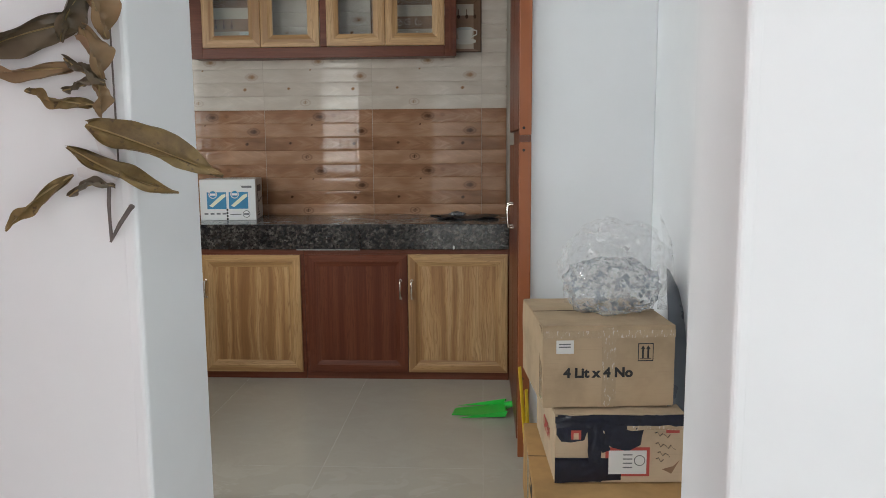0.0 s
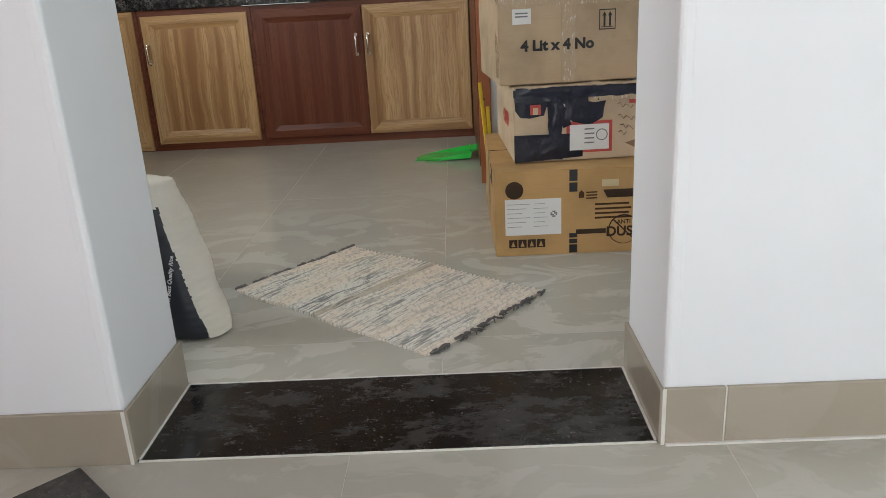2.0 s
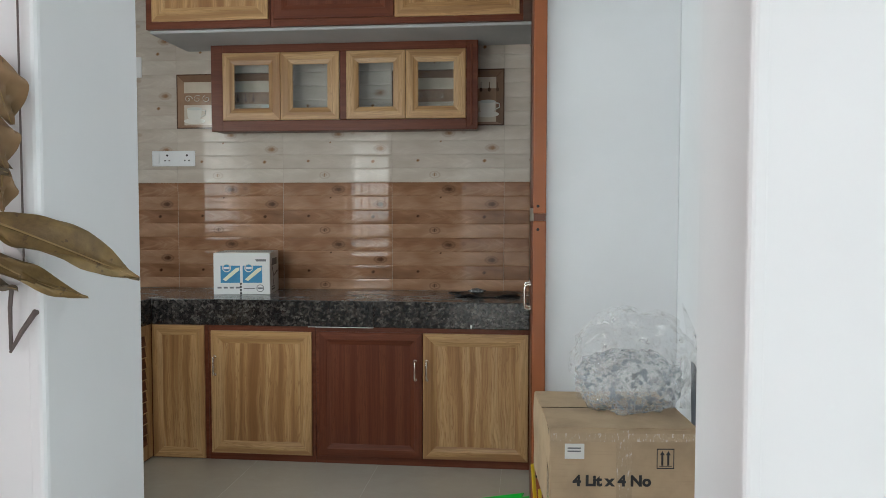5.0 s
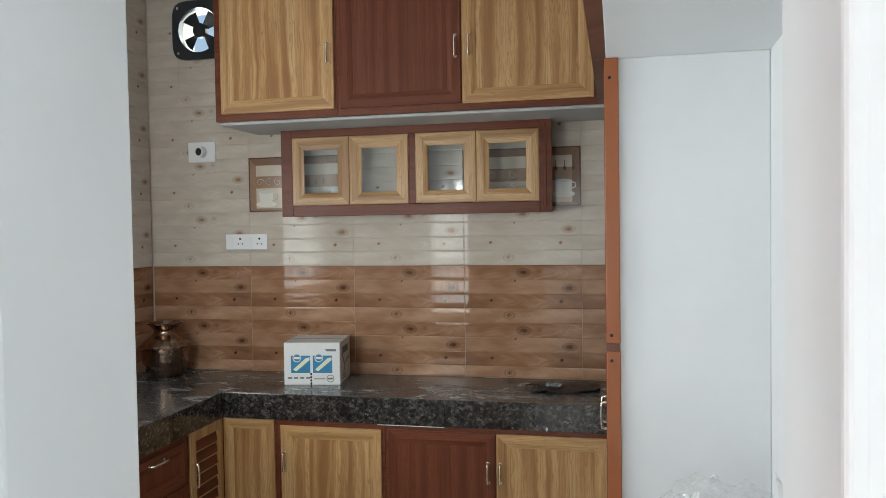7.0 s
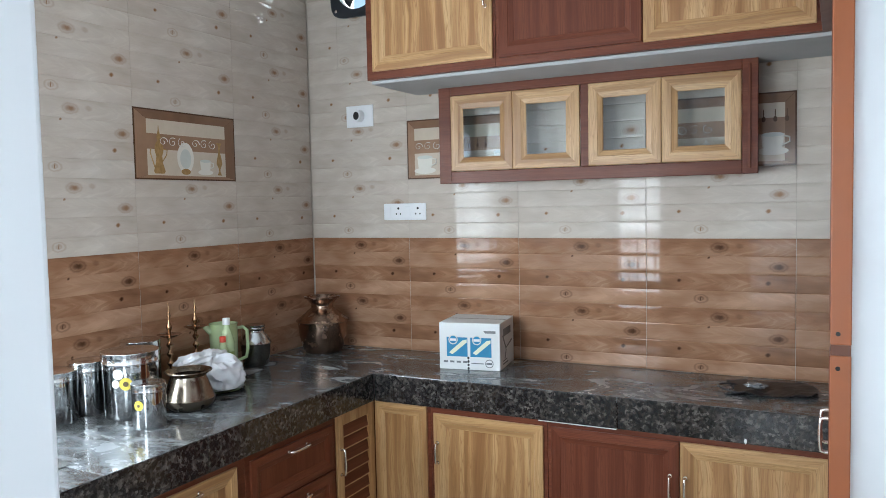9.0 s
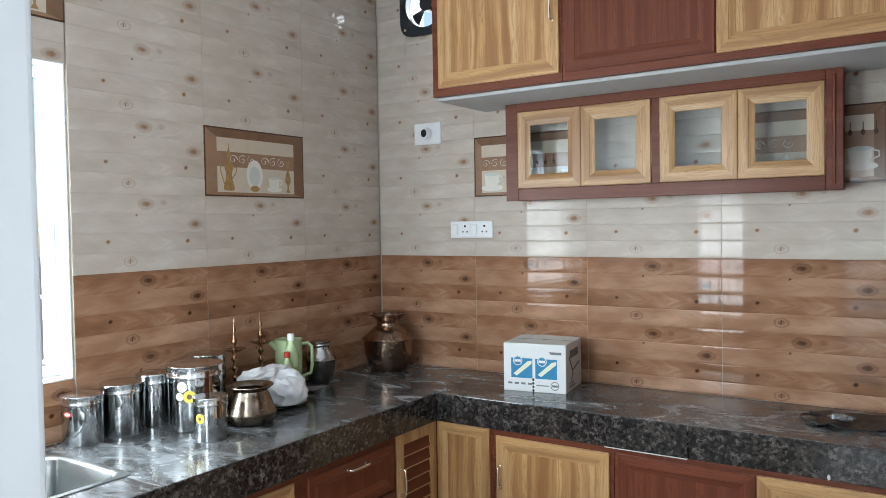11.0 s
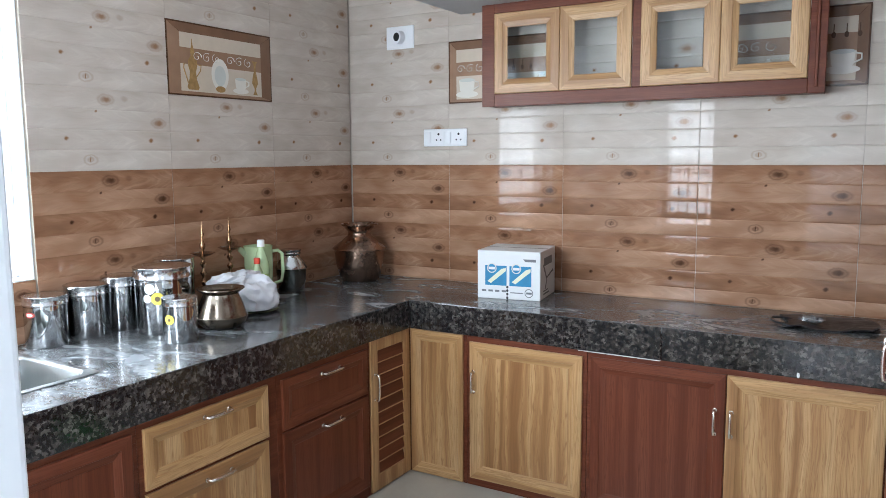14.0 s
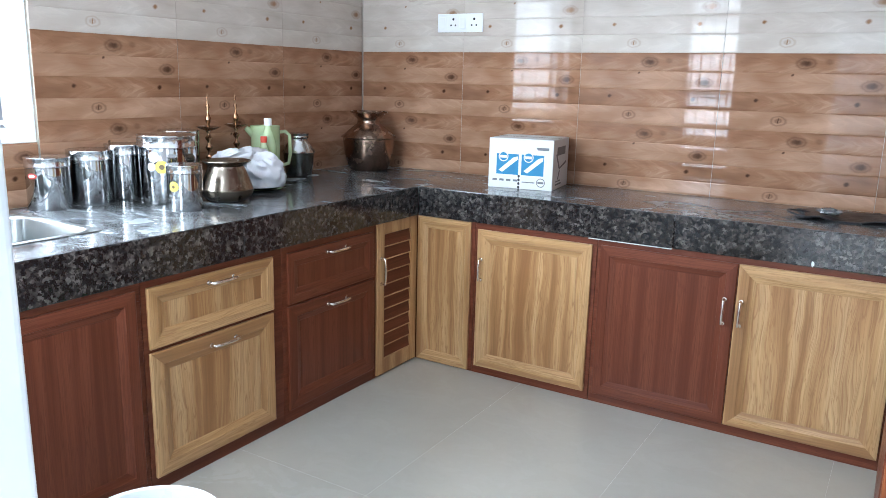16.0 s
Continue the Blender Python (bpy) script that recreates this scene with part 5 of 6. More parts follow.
fy = -0.0008
pale_print = plain("pale_grey_print", (0.34, 0.35, 0.37), 0.6)
b3 = big_box("cardboard_box", "large brown printed carton with white address label on the floor", (2.110, -2.022, 0), 0, 0.533, 0.65, 0.263, kraft_warm)
mark(b3, .030, .198, .066, .178, paper, name="label")
for k in range(6):
    mark(b3, .036, .105 - .012 * (k % 3), .162 - .014 * k, .1638 - .014 * k, pale_print, .0004)
    mark(b3, .115, .15 + .008 * (k % 2), .162 - .014 * k, .1636 - .014 * k, pale_print, .0004)
for q in range(16):
    if (q * 7) % 3:
        mark(b3, .166 + .005 * (q % 4), .1705 + .005 * (q % 4), .120 + .005 * (q // 4), .1245 + .005 * (q // 4), grey_print, .0004)
poly_mark(b3, oval(.059, .206, .027, .027), kraft_dark)
for k in range(4):
    mark(b3, .040 + .028 * k, .065 + .028 * k, .026, .052, kraft_dark)
    poly_mark(b3, [(.046 + .028 * k, .030), (.059 + .028 * k, .030), (.0525 + .028 * k, .047)], kraft_warm, .0004)
for z0, z1 in ((.195, .223), (.228, .262), (.004, .030), (.034, .048), (.052, .066)):
    mark(b3, .222, .246, z0, z1, ink)
mark(b3, .318, .368, .207, .228, plain("yellowed_sticker", (0.6, 0.5, 0.3), 0.6), name="label")
poly_mark(b3, [(.322, .197), (.52, .197), (.52, .172), (.335, .172)], kraft_dark)
for k in range(4):
    mark(b3, .298, .40 + .006 * (k % 2), .150 - .014 * k, .156 - .014 * k, print_deep)
for k in range(3):
    mark(b3, .272, .305, .189 - .009 * k, .193 - .009 * k, print_deep)
poly_mark(b3, [(.250, .175), (.266, .175), (.266, .19), (.258, .198), (.250, .19)], print_deep)
mark(b3, .242, .332, .062, .077, kraft_dark)
words("lettering", "ANTI", 0.018, (.385, fy - .0002, .095), b3, kraft_dark, bold=0.0004)
words("lettering", "DUST", 0.042, (.385, fy - .0002, .065), b3, kraft_dark, bold=0.0012)
bm = bmesh.new()
tube(bm, [(.385 + .045 * math.cos(k * math.pi / 12), fy, .072 + .045 * math.sin(k * math.pi / 12)) for k in range(25)], .0025, 6, 0.3)
tube(bm, [(.353, fy, .104), (.417, fy, .040)], .0025, 6, 0.3)
part("stop_sign", bm, kraft_dark, b3)
part("print", box((-.0008, .12, .19), (-.0003, .24, .245)), kraft_dark, b3)
part("tape", box((-.0012, .29, .06), (-.0005, .36, .263)), tape, b3)

b2 = big_box("cardboard_box", "battered carton with black tape and red-edged label", (2.180, -1.912, 0.2645), 2.5, 0.412, 0.50, 0.228, kraft_pale, 0.007)
for k, pts in enumerate(([(.0, .198), (.06, .192), (.1, .2), (.2, .188), (.3, .194), (.41, .19), (.412, .226), (.3, .222), (.15, .226), (.0, .22)], [(.004, .2), (.13, .205), (.125, .17), (.1, .168), (.092, .142), (.05, .135), (.02, .138), (.004, .16)],
                         [(.15, .205), (.285, .2), (.275, .16), (.268, .125), (.23, .105), (.18, .118), (.148, .14)], [(.10, .20), (.150, .195), (.152, .13), (.142, .07), (.118, .062), (.105, .11)], [(.14, .15), (.16, .16), (.175, .11), (.15, .10)])):
    poly_mark(b2, pts, navy, .0008 + .0003 * k, "tape")
for pts in ([(.13, .215), (.2, .208), (.205, .202), (.135, .206)], [(.15, .175), (.19, .15), (.194, .143), (.152, .166)], [(.24, .2), (.30, .206), (.30, .201), (.245, .194)], [(.115, .15), (.121, .15), (.13, .08), (.124, .08)]):
    poly_mark(b2, pts, tape, .0026, "tape")


def wrinkled(parent, x0, x1, z0, z1, material, seed, lift=0.003, deep=0.007):
    """A creased strip of tape, stuck unevenly on a carton's front."""
    bm = bmesh.new()
    nx, nz = max(8, int((x1 - x0) / 0.008)), max(6, int((z1 - z0) / 0.008))
    vs = []
    for j in range(nz + 1):
        row = []
        for i in range(nx + 1):
            x, z = x0 + (x1 - x0) * i / nx, z0 + (z1 - z0) * j / nz
            rag = 0.006 * noise.noise(Vector((x * 30, z * 30, seed)))
            crease = abs(noise.noise(Vector((x * 26, z * 40, seed + 3)))) + 0.5 * abs(noise.noise(Vector((x * 70, z * 60, seed))))
            row.append(bm.verts.new((x + rag, fy - lift - deep * crease, z + rag * 0.8)))
        vs.append(row)
    for p, q in zip(vs, vs[1:]):
        for i in range(nx):
            bm.faces.new((p[i], p[i + 1], q[i + 1], q[i])).smooth = True
    ext = bmesh.ops.extrude_face_region(bm, geom=bm.faces[:])
    for e in ext["geom"]:
        if isinstance(e, bmesh.types.BMVert):
            e.co.y += 0.0012
    bmesh.ops.recalc_face_normals(bm, faces=bm.faces)
    return part("tape", bm, material, parent, "creased tape")


wrinkled(b2, .004, .405, .188, .224, navy, 1.0)
wrinkled(b2, .155, .270, .128, .196, navy, 4.0)
wrinkled(b2, .104, .146, .070, .195, navy, 7.0)
wrinkled(b2, .006, .150, .006, .078, navy, 9.0)
wrinkled(b2, .225, .405, .178, .192, tape, 12.0, 0.006, 0.009)
poly_mark(b2, [(.0, .0), (.21, .01), (.212, .082), (.0, .085)], navy, .0008)
mark(b2, .160, .300, .022, .118, red, .0004, "label")
mark(b2, .170, .290, .03, .108, paper, .0016, "label")
poly_mark(b2, oval(.268, .075, .018, .018), grey_print, .002)
poly_mark(b2, oval(.268, .075, .015, .015), paper, .0024)
for k in range(4):
    mark(b2, .215, .245, .092 - .014 * k, .096 - .014 * k, grey_print, .002)
mark(b2, .350, .392, .165, .205, red, .0004)
mark(b2, .05, .082, .145, .175, red, .002)
mark(b2, .058, .074, .145, .166, kraft_pale, .0024)
bm = bmesh.new()
for x0, z0, n_ in ((.315, .165, 7), (.318, .13, 9), (.325, .10, 6), (.32, .08, 4)):
    tube(bm, [(x0 + .008 * k, fy, z0 - .002 * k + .007 * math.sin(k * 2.3)) for k in range(n_)], .0016, 5, 0.3)
part("handwriting", bm, ink, b2)
poly_mark(b2, [(.34, .045), (.37, .03), (.395, .075), (.375, .055)], print_tan)
words("lettering", "OPEN", 0.06, (-.0012, .20, .11), b2, red, rz=-90, bold=0.002)

b1 = big_box("cardboard_box", "brown carton sealed with clear tape on top of the stack", (2.144, -1.860, 0.4935), 5, 0.425, 0.455, 0.268, kraft, 0.006)
mark(b1, .042, .098, .178, .222, paper, .0004, "label")
for k in range(2):
    mark(b1, .05, .088, .207 - .009 * k, .211 - .009 * k, grey_print, .0008)
words("lettering", "4 Lit x 4 No", 0.043, (.178, fy - .0003, .113), b1, ink, bold=0.0019, squeeze=1.04)
for lo, hi in (((.305, .150), (.355, .153)), ((.305, .206), (.355, .209)), ((.305, .153), (.3075, .206)), ((.3525, .153), (.355, .206))):
    mark(b1, lo[0], hi[0], lo[1], hi[1], ink)
for x0 in (.318, .335):
    poly_mark(b1, [(x0, .16), (x0 + .006, .16), (x0 + .006, .19), (x0 + .010, .19), (x0 + .003, .202), (x0 - .004, .19), (x0, .19)], ink)
mark(b1, .312, .348, .157, .159, ink, .0002)
part("tape", box((.19, fy - .0004, .0), (.235, fy + .0002, .262)), tape, b1)
part("tape", box((.0, fy - .0005, .228), (.425, fy + .0001, .252)), tape, b1)
part("tape", box((-.0008, .02, .02), (-.0002, .07, .26)), tape, b1)

bag = thing("plastic_bag", "clear crumpled plastic bag of bubble wrap on a carton", "plastic bag", (2.40, -1.60, 0.760), local=True)
foam = Graph("bubble_wrap", 0.25, 0, 0.5)
fv = foam.coords()
foam.colour(foam.mix(foam.remap(foam.noise(fv, 52, 2, 0.5), 0.55, 0.60), (0.80, 0.83, 0.85), (0.24, 0.27, 0.30)))
ft, fm = foam.t.nodes.new("ShaderNodeBsdfTransparent"), foam.t.nodes.new("ShaderNodeMixShader")
foam.put(fm, 0, foam.remap(foam.noise(fv, 52, 2, 0.5), 0.54, 0.60, 0.26, 0.8))
foam.t.links.new(ft.outputs[0], fm.inputs[1])
foam.t.links.new(foam.b.outputs[0], fm.inputs[2])
foam.t.links.new(fm.outputs[0], foam.t.nodes["Material Output"].inputs[0])
foam.bump(foam.noise(fv, 30, 4), 0.6, 0.01)
part("filling", lump(bmesh.new(), (-0.005, 0, 0.085), (0.165, 0.13, 0.105), 0.2, 2.2, 0.002, 7.0), foam.mat, bag, "bubble wrap with small dark print")
bm = lump(bmesh.new(), (0.0, 0, 0.15), (0.19, 0.15, 0.165), 0.22, 2.0, 0.001, 3.0)
for vert in bm.verts:
    t = max(0.0, vert.co.z - 0.2) / 0.15
    vert.co.x += 0.02 * t + 0.007 * noise.noise(vert.co * 25)
    vert.co.y += 0.007 * noise.noise(vert.co * 22 + Vector((4, 0, 0)))
part("film", bm, clear_film, bag, "crumpled clear film")
bm = bmesh.new()
tube(bm, [(0.19, 0.02, 0.0), (0.2, 0.03, 0.12), (0.195, 0.04, 0.24), (0.17, 0.05, 0.33)], [0.05, 0.045, 0.025, 0.003], 9, 0.25)
part("tail", bm, clear_film, bag, "gathered end of clear film")
board = thing("plastic_sheet", "folded grey plastic sheet tucked beside the cartons", "plastic sheet", (2.62, -1.5, 0.2645), local=True)
bm = bmesh.new()
for k in range(2):
    tube(bm, [(0.004 + 0.012 * k, -0.3 + 0.02 * k, 0.0), (0.008 + 0.01 * k, -0.22, 0.25), (0.012, -0.1, 0.5), (0.0, 0.02, 0.62)], [0.12, 0.11, 0.07, 0.01], 10, 0.08)
part("sheet", bm, plain("blue_grey_film", (0.14, 0.16, 0.19), 0.3, vary=0.3, scale=9), board)

# ---- floor things ----
pan = thing("dustpan", "bright green plastic dustpan lying on the floor", "dustpan", (1.962, -0.53, 0), local=True)
green = plain("green_plastic", (0.02, 0.52, 0.055), 0.35, vary=0.1)
bm = bmesh.new()
pts = [(-0.165, -0.045, 0.001), (-0.15, 0.05, 0.001), (0.10, 0.09, 0.012), (0.10, -0.09, 0.012)]
vs = [bm.verts.new(p) for p in pts] + [bm.verts.new((p[0], p[1], p[2] + 0.003)) for p in pts]
for q in ((0, 1, 2, 3), (7, 6, 5, 4), (0, 4, 5, 1), (1, 5, 6, 2), (2, 6, 7, 3), (3, 7, 4, 0)):
    bm.faces.new([vs[i] for i in q])
bmesh.ops.recalc_face_normals(bm, faces=bm.faces)
part("tray", bm, green, pan)
for s in (-1, 1):
    bm = slabs(bmesh.new(), [(-0.14, 0.002), (0.10, 0.012), (0.112, 0.042), (0.02, 0.028), (-0.10, 0.008)], s * 0.092 - 0.0015, s * 0.092 + 0.0015, lambda a, dd, z: (a, dd, z))
    part("side", bm, green, pan)
part("back", box((0.10, -0.092, 0.012), (0.104, 0.092, 0.044), 0.001), green, pan)
bm = bmesh.new()
tube(bm, [(0.10, 0, 0.036), (0.15, 0, 0.052), (0.24, 0, 0.054)], [0.02, 0.015, 0.016], 10, 0.6)
part("handle", bm, green, pan)

stick = thing("yellow_broom", "yellow plastic broom handles standing beside the cartons", "broom", (2.125, -1.19, 0), local=True)
yel = plain("yellow_plastic", (0.78, 0.55, 0.03), 0.4)
for x0, x1, h in ((0.012, -0.022, 0.43), (0.02, 0.006, 0.335)):
    bm = bmesh.new()
    tube(bm, [(x0, 0, 0), (x1, 0.005, h)], [0.011, 0.009], 10, 0.5)
    part("handle", bm, yel, stick)

g = Graph("woven_rag_weft", 0.95, 0, 0.1)
v = g.coords()
sp = g.node("ShaderNodeSeparateXYZ", Vector=v).node
stripe = g.noise(g.node("ShaderNodeCombineXYZ", X=g.math("MULTIPLY", sp.outputs[0], 230.0), Y=g.math("MULTIPLY", sp.outputs[1], 9.0), Z=0.0), 1.0, 4, 0.6)
zone = g.noise(g.node("ShaderNodeCombineXYZ", X=g.math("MULTIPLY", sp.outputs[0], 7.0), Y=g.math("MULTIPLY", sp.outputs[1], 2.2), Z=2.0), 1.0, 3)
fleck = g.noise(g.node("ShaderNodeCombineXYZ", X=g.math("MULTIPLY", sp.outputs[0], 130.0), Y=g.math("MULTIPLY", sp.outputs[1], 75.0), Z=4.0), 1.0, 2)
base = g.mix(g.remap(zone, 0.4, 0.62), (0.82, 0.72, 0.60), (0.78, 0.75, 0.67))
base = g.mix(g.remap(fleck, 0.48, 0.64, 0, 0.4), base, (0.34, 0.32, 0.29))
seam = g.math("ABSOLUTE", g.math("ADD", sp.outputs[0], 0.03))
base = g.mix(g.remap(seam, 0.014, 0.006, 0, 0.7), base, (0.45, 0.38, 0.27))
base = g.mix(g.math("MULTIPLY", g.remap(stripe, 0.49, 0.58), g.remap(zone, 0.38, 0.64, 0.12, 0.75)), base, (0.12, 0.125, 0.125))
g.colour(base)
g.bump(g.noise(g.node("ShaderNodeCombineXYZ", X=g.math("MULTIPLY", sp.outputs[0], 160.0), Y=g.math("MULTIPLY", sp.outputs[1], 70.0), Z=0.0), 1.0, 3), 0.8, 0.004)
rag = g.mat
rug = thing("rag_rug", "worn woven rag rug in beige and grey with tufted ends", "rug", (1.791, -2.272, 0), rz=-40.3)
bm = bmesh.new()
NX, NY = 132, 30
lx, ly = 0.72, 0.462
gridv = []
for i in range(NX + 1):
    row = []
    for j in range(NY + 1):
        x, y = lx * (i / NX - 0.5), ly * (j / NY - 0.5)
        wob = 0.020 * noise.noise(Vector((x * 4, 0.3 + y, 1.0))) + 0.0012 * math.sin(i * 2.1) + 0.002 * noise.noise(Vector((x * 40, y, 4.0)))
        z = 0.007 + 0.0032 * math.sin(i * math.pi / 1.5) + 0.003 * noise.noise(Vector((x * 50, y * 22, 0))) + 0.004 * max(0, noise.noise(Vector((x * 5, y * 5, 8)))) + 0.005 * math.exp(-((x + 0.03) / 0.009) ** 2)
        row.append(bm.verts.new((x + 0.010 * noise.noise(Vector((y * 6, x * 2, 5))), y + wob + 0.02 * (x / lx) * (1 if abs(x) > 0 else 0), max(0.003, z))))
    gridv.append(row)
for i in range(NX):
    for j in range(NY):
        f = bm.faces.new((gridv[i][j], gridv[i + 1][j], gridv[i + 1][j + 1], gridv[i][j + 1]))
        f.smooth = True
rim = [gridv[i][0] for i in range(NX + 1)] + [gridv[NX][j] for j in range(1, NY + 1)] + [gridv[i][NY] for i in range(NX - 1, -1, -1)] + [gridv[0][j] for j in range(NY - 1, 0, -1)]
low = [bm.verts.new((p.co.x, p.co.y, 0.0005)) for p in rim]
for k in range(len(rim)):
    bm.faces.new((rim[k], low[k], low[(k + 1) % len(rim)], rim[(k + 1) % len(rim)]))
bmesh.ops.recalc_face_normals(bm, faces=bm.faces)
part("weave", bm, rag, rug)
fringe = plain("dark_fringe_yarn", (0.12, 0.11, 0.105), 0.95, vary=0.3)
for end in (-1, 1):
    bm = bmesh.new()
    for k in range(11):
        y = -ly / 2 + ly * (k + 0.2 + 0.6 * random.random()) / 11 + 0.01 * end
        l = 0.008 + 0.014 * random.random()
        for q in range(4):
            tube(bm, [(end * (lx / 2 - 0.004), y + 0.003 * q, 0.007), (end * (lx / 2 + l * 0.6), y + 0.003 * q + 0.010 * random.uniform(-1, 1), 0.009), (end * (lx / 2 + l), y + 0.003 * q + 0.018 * random.uniform(-1, 1), 0.003)], [0.0028, 0.0022, 0.001], 5)
    for k in range(16):
        if (k + end) % 3:
            y = -ly / 2 + ly * (k + 0.1) / 16 + 0.01 * end
            tube(bm, [(end * (lx / 2 + 0.002) + 0.004 * random.uniform(-1, 1), y + ly / 18 * u, 0.006 + 0.004 * random.random()) for u in (0, 0.5, 1)], [0.003, 0.005, 0.003], 6)
    part("fringe", bm, fringe, rug, "dark tufted fringe")

sack_white = Graph("woven_white_sack", 0.8, 0, 0.3)
sv = sack_white.coords()
sack_white.colour(sack_white.mix(sack_white.noise(sv, 6, 5), (0.64, 0.57, 0.45), (0.76, 0.74, 0.69)))
sack_white.bump(sack_white.noise(sack_white.vec("MULTIPLY", sv, (1, 1, 5)), 18, 4), 0.6, 0.006)
sack_white = sack_white.mat
sack_navy = plain("navy_sack_print", (0.014, 0.016, 0.024), 0.45, vary=0.3)
sack = thing("rice_sack", "white woven rice sack with dark printed front leaning by the doorway", "sack", (1.226, -2.447, 0), local=True)
sack.rotation_euler = (0, 0, radians(-16))
bm = bmesh.new()
NS, NZ = 180, 72
rows = []
for k in range(NZ + 1):
    w = k / NZ
    puff = 1 - 0.35 * abs(2 * w - 1) ** 5
    hx, hy = 0.20 * (0.985 if 0 < k < NZ else 0.93), 0.092 * puff * (1 if 0 < k < NZ else 0.6)
    row = []
    for s in range(NS):
        t = 2 * math.pi * s / NS
        ca, sa = math.cos(t), math.sin(t)
        px, py = math.copysign(abs(ca) ** 0.6, ca), math.copysign(abs(sa) ** 0.6, sa)
        d = 1 + 0.04 * noise.noise(Vector((ca * 2, sa * 2, w * 5))) + 0.004 * math.sin(120 * w + 2 * noise.noise(Vector((ca * 2, sa * 2, 9))))
        row.append(bm.verts.new((hx * px * d - 0.118 * w, hy * py * d + 0.02 * w, 0.001 + 0.385 * w + 0.006 * w * noise.noise(Vector((ca * 3, sa * 3, 2))))))
    rows.append(row)
for p, q in zip(rows, rows[1:]):
    for s in range(NS):
        f = bm.faces.new((p[s], p[(s + 1) % NS], q[(s + 1) % NS], q[s]))
        f.smooth = True
        m = f.calc_center_median()
        edge = 0.180 - 0.291 * m.z - m.x
        if m.y < 0.02 * m.z / 0.4 - 0.045 and m.z < 0.33 and edge > 0:
            f.material_index = 2 if edge > 0.075 and m.z < 0.15 else 1
bm.faces.new(rows[0][::-1])
bm.faces.new(rows[-1])
part("body", bm, (sack_white, sack_navy, plain("green_sack_print", (0.03, 0.075, 0.03), 0.45, vary=0.5, scale=25)), sack, "white woven bag with navy print")
words("lettering", "Brand Best Quality Rice", 0.015, (0.126, -0.0935, 0.165), sack, paper, rx=87, ry=-75, bold=0.0003)

off = thing("granite_offcut", "flat black granite offcut lying on the hall floor", "stone offcut", (1.313, -3.075, 0), rz=-44)
part("slab", box((0.0, -0.32, 0.0005), (0.129, 0.0, 0.014), 0.002), granite_mat("scratched_black_granite", 0.10, 0.3), off)

bucket = thing("bucket", "plain white plastic bucket standing on the kitchen floor", "bucket", (0.67, -2.13, 0), local=True)
part("body", lathe(bmesh.new(), [(0.115, 0), (0.12, 0.004), (0.165, 0.38), (0.165, 0.386), (0.172, 0.389), (0.174, 0.398), (0.170, 0.402), (0.163, 0.398), (0.118, 0.02), (0.001, 0.018)], seg=56), plain("white_bucket_plastic", (0.72, 0.74, 0.75), 0.3, vary=0.03), bucket)

# ---- dry mango leaves tied at the doorway ----
lg = Graph("dry_leaf", 0.5, 0, 0.4)
lv = lg.coords()
ln = lg.noise(lv, 18, 5, 0.6)
lc = lg.ramp(ln, (0.3, (0.08, 0.05, 0.02)), (0.5, (0.17, 0.115, 0.042)), (0.72, (0.27, 0.18, 0.075)))
lg.colour(lg.mix(lg.remap(lg.noise(lv, 60, 3), 0.62, 0.7, 0, 0.7), lc, (0.05, 0.03, 0.02)))
lg.bump(lg.noise(lv, 70, 4), 0.5, 0.003)
leaf_mat = lg.mat
leaf_pale = plain("dry_leaf_underside", (0.24, 0.155, 0.08), 0.5, vary=0.45, scale=22, bump=0.3)
leaf_dark = plain("shaded_dry_leaf", (0.10, 0.075, 0.045), 0.45, vary=0.5, scale=20, bump=0.3)
rib_mat = plain("leaf_rib", (0.30, 0.21, 0.09), 0.5)
gar = thing("leaf_garland", "cluster of curled dry mango leaves taped at the doorway corner", "leaf garland", (1.36, -3.053, 1.2), local=False)


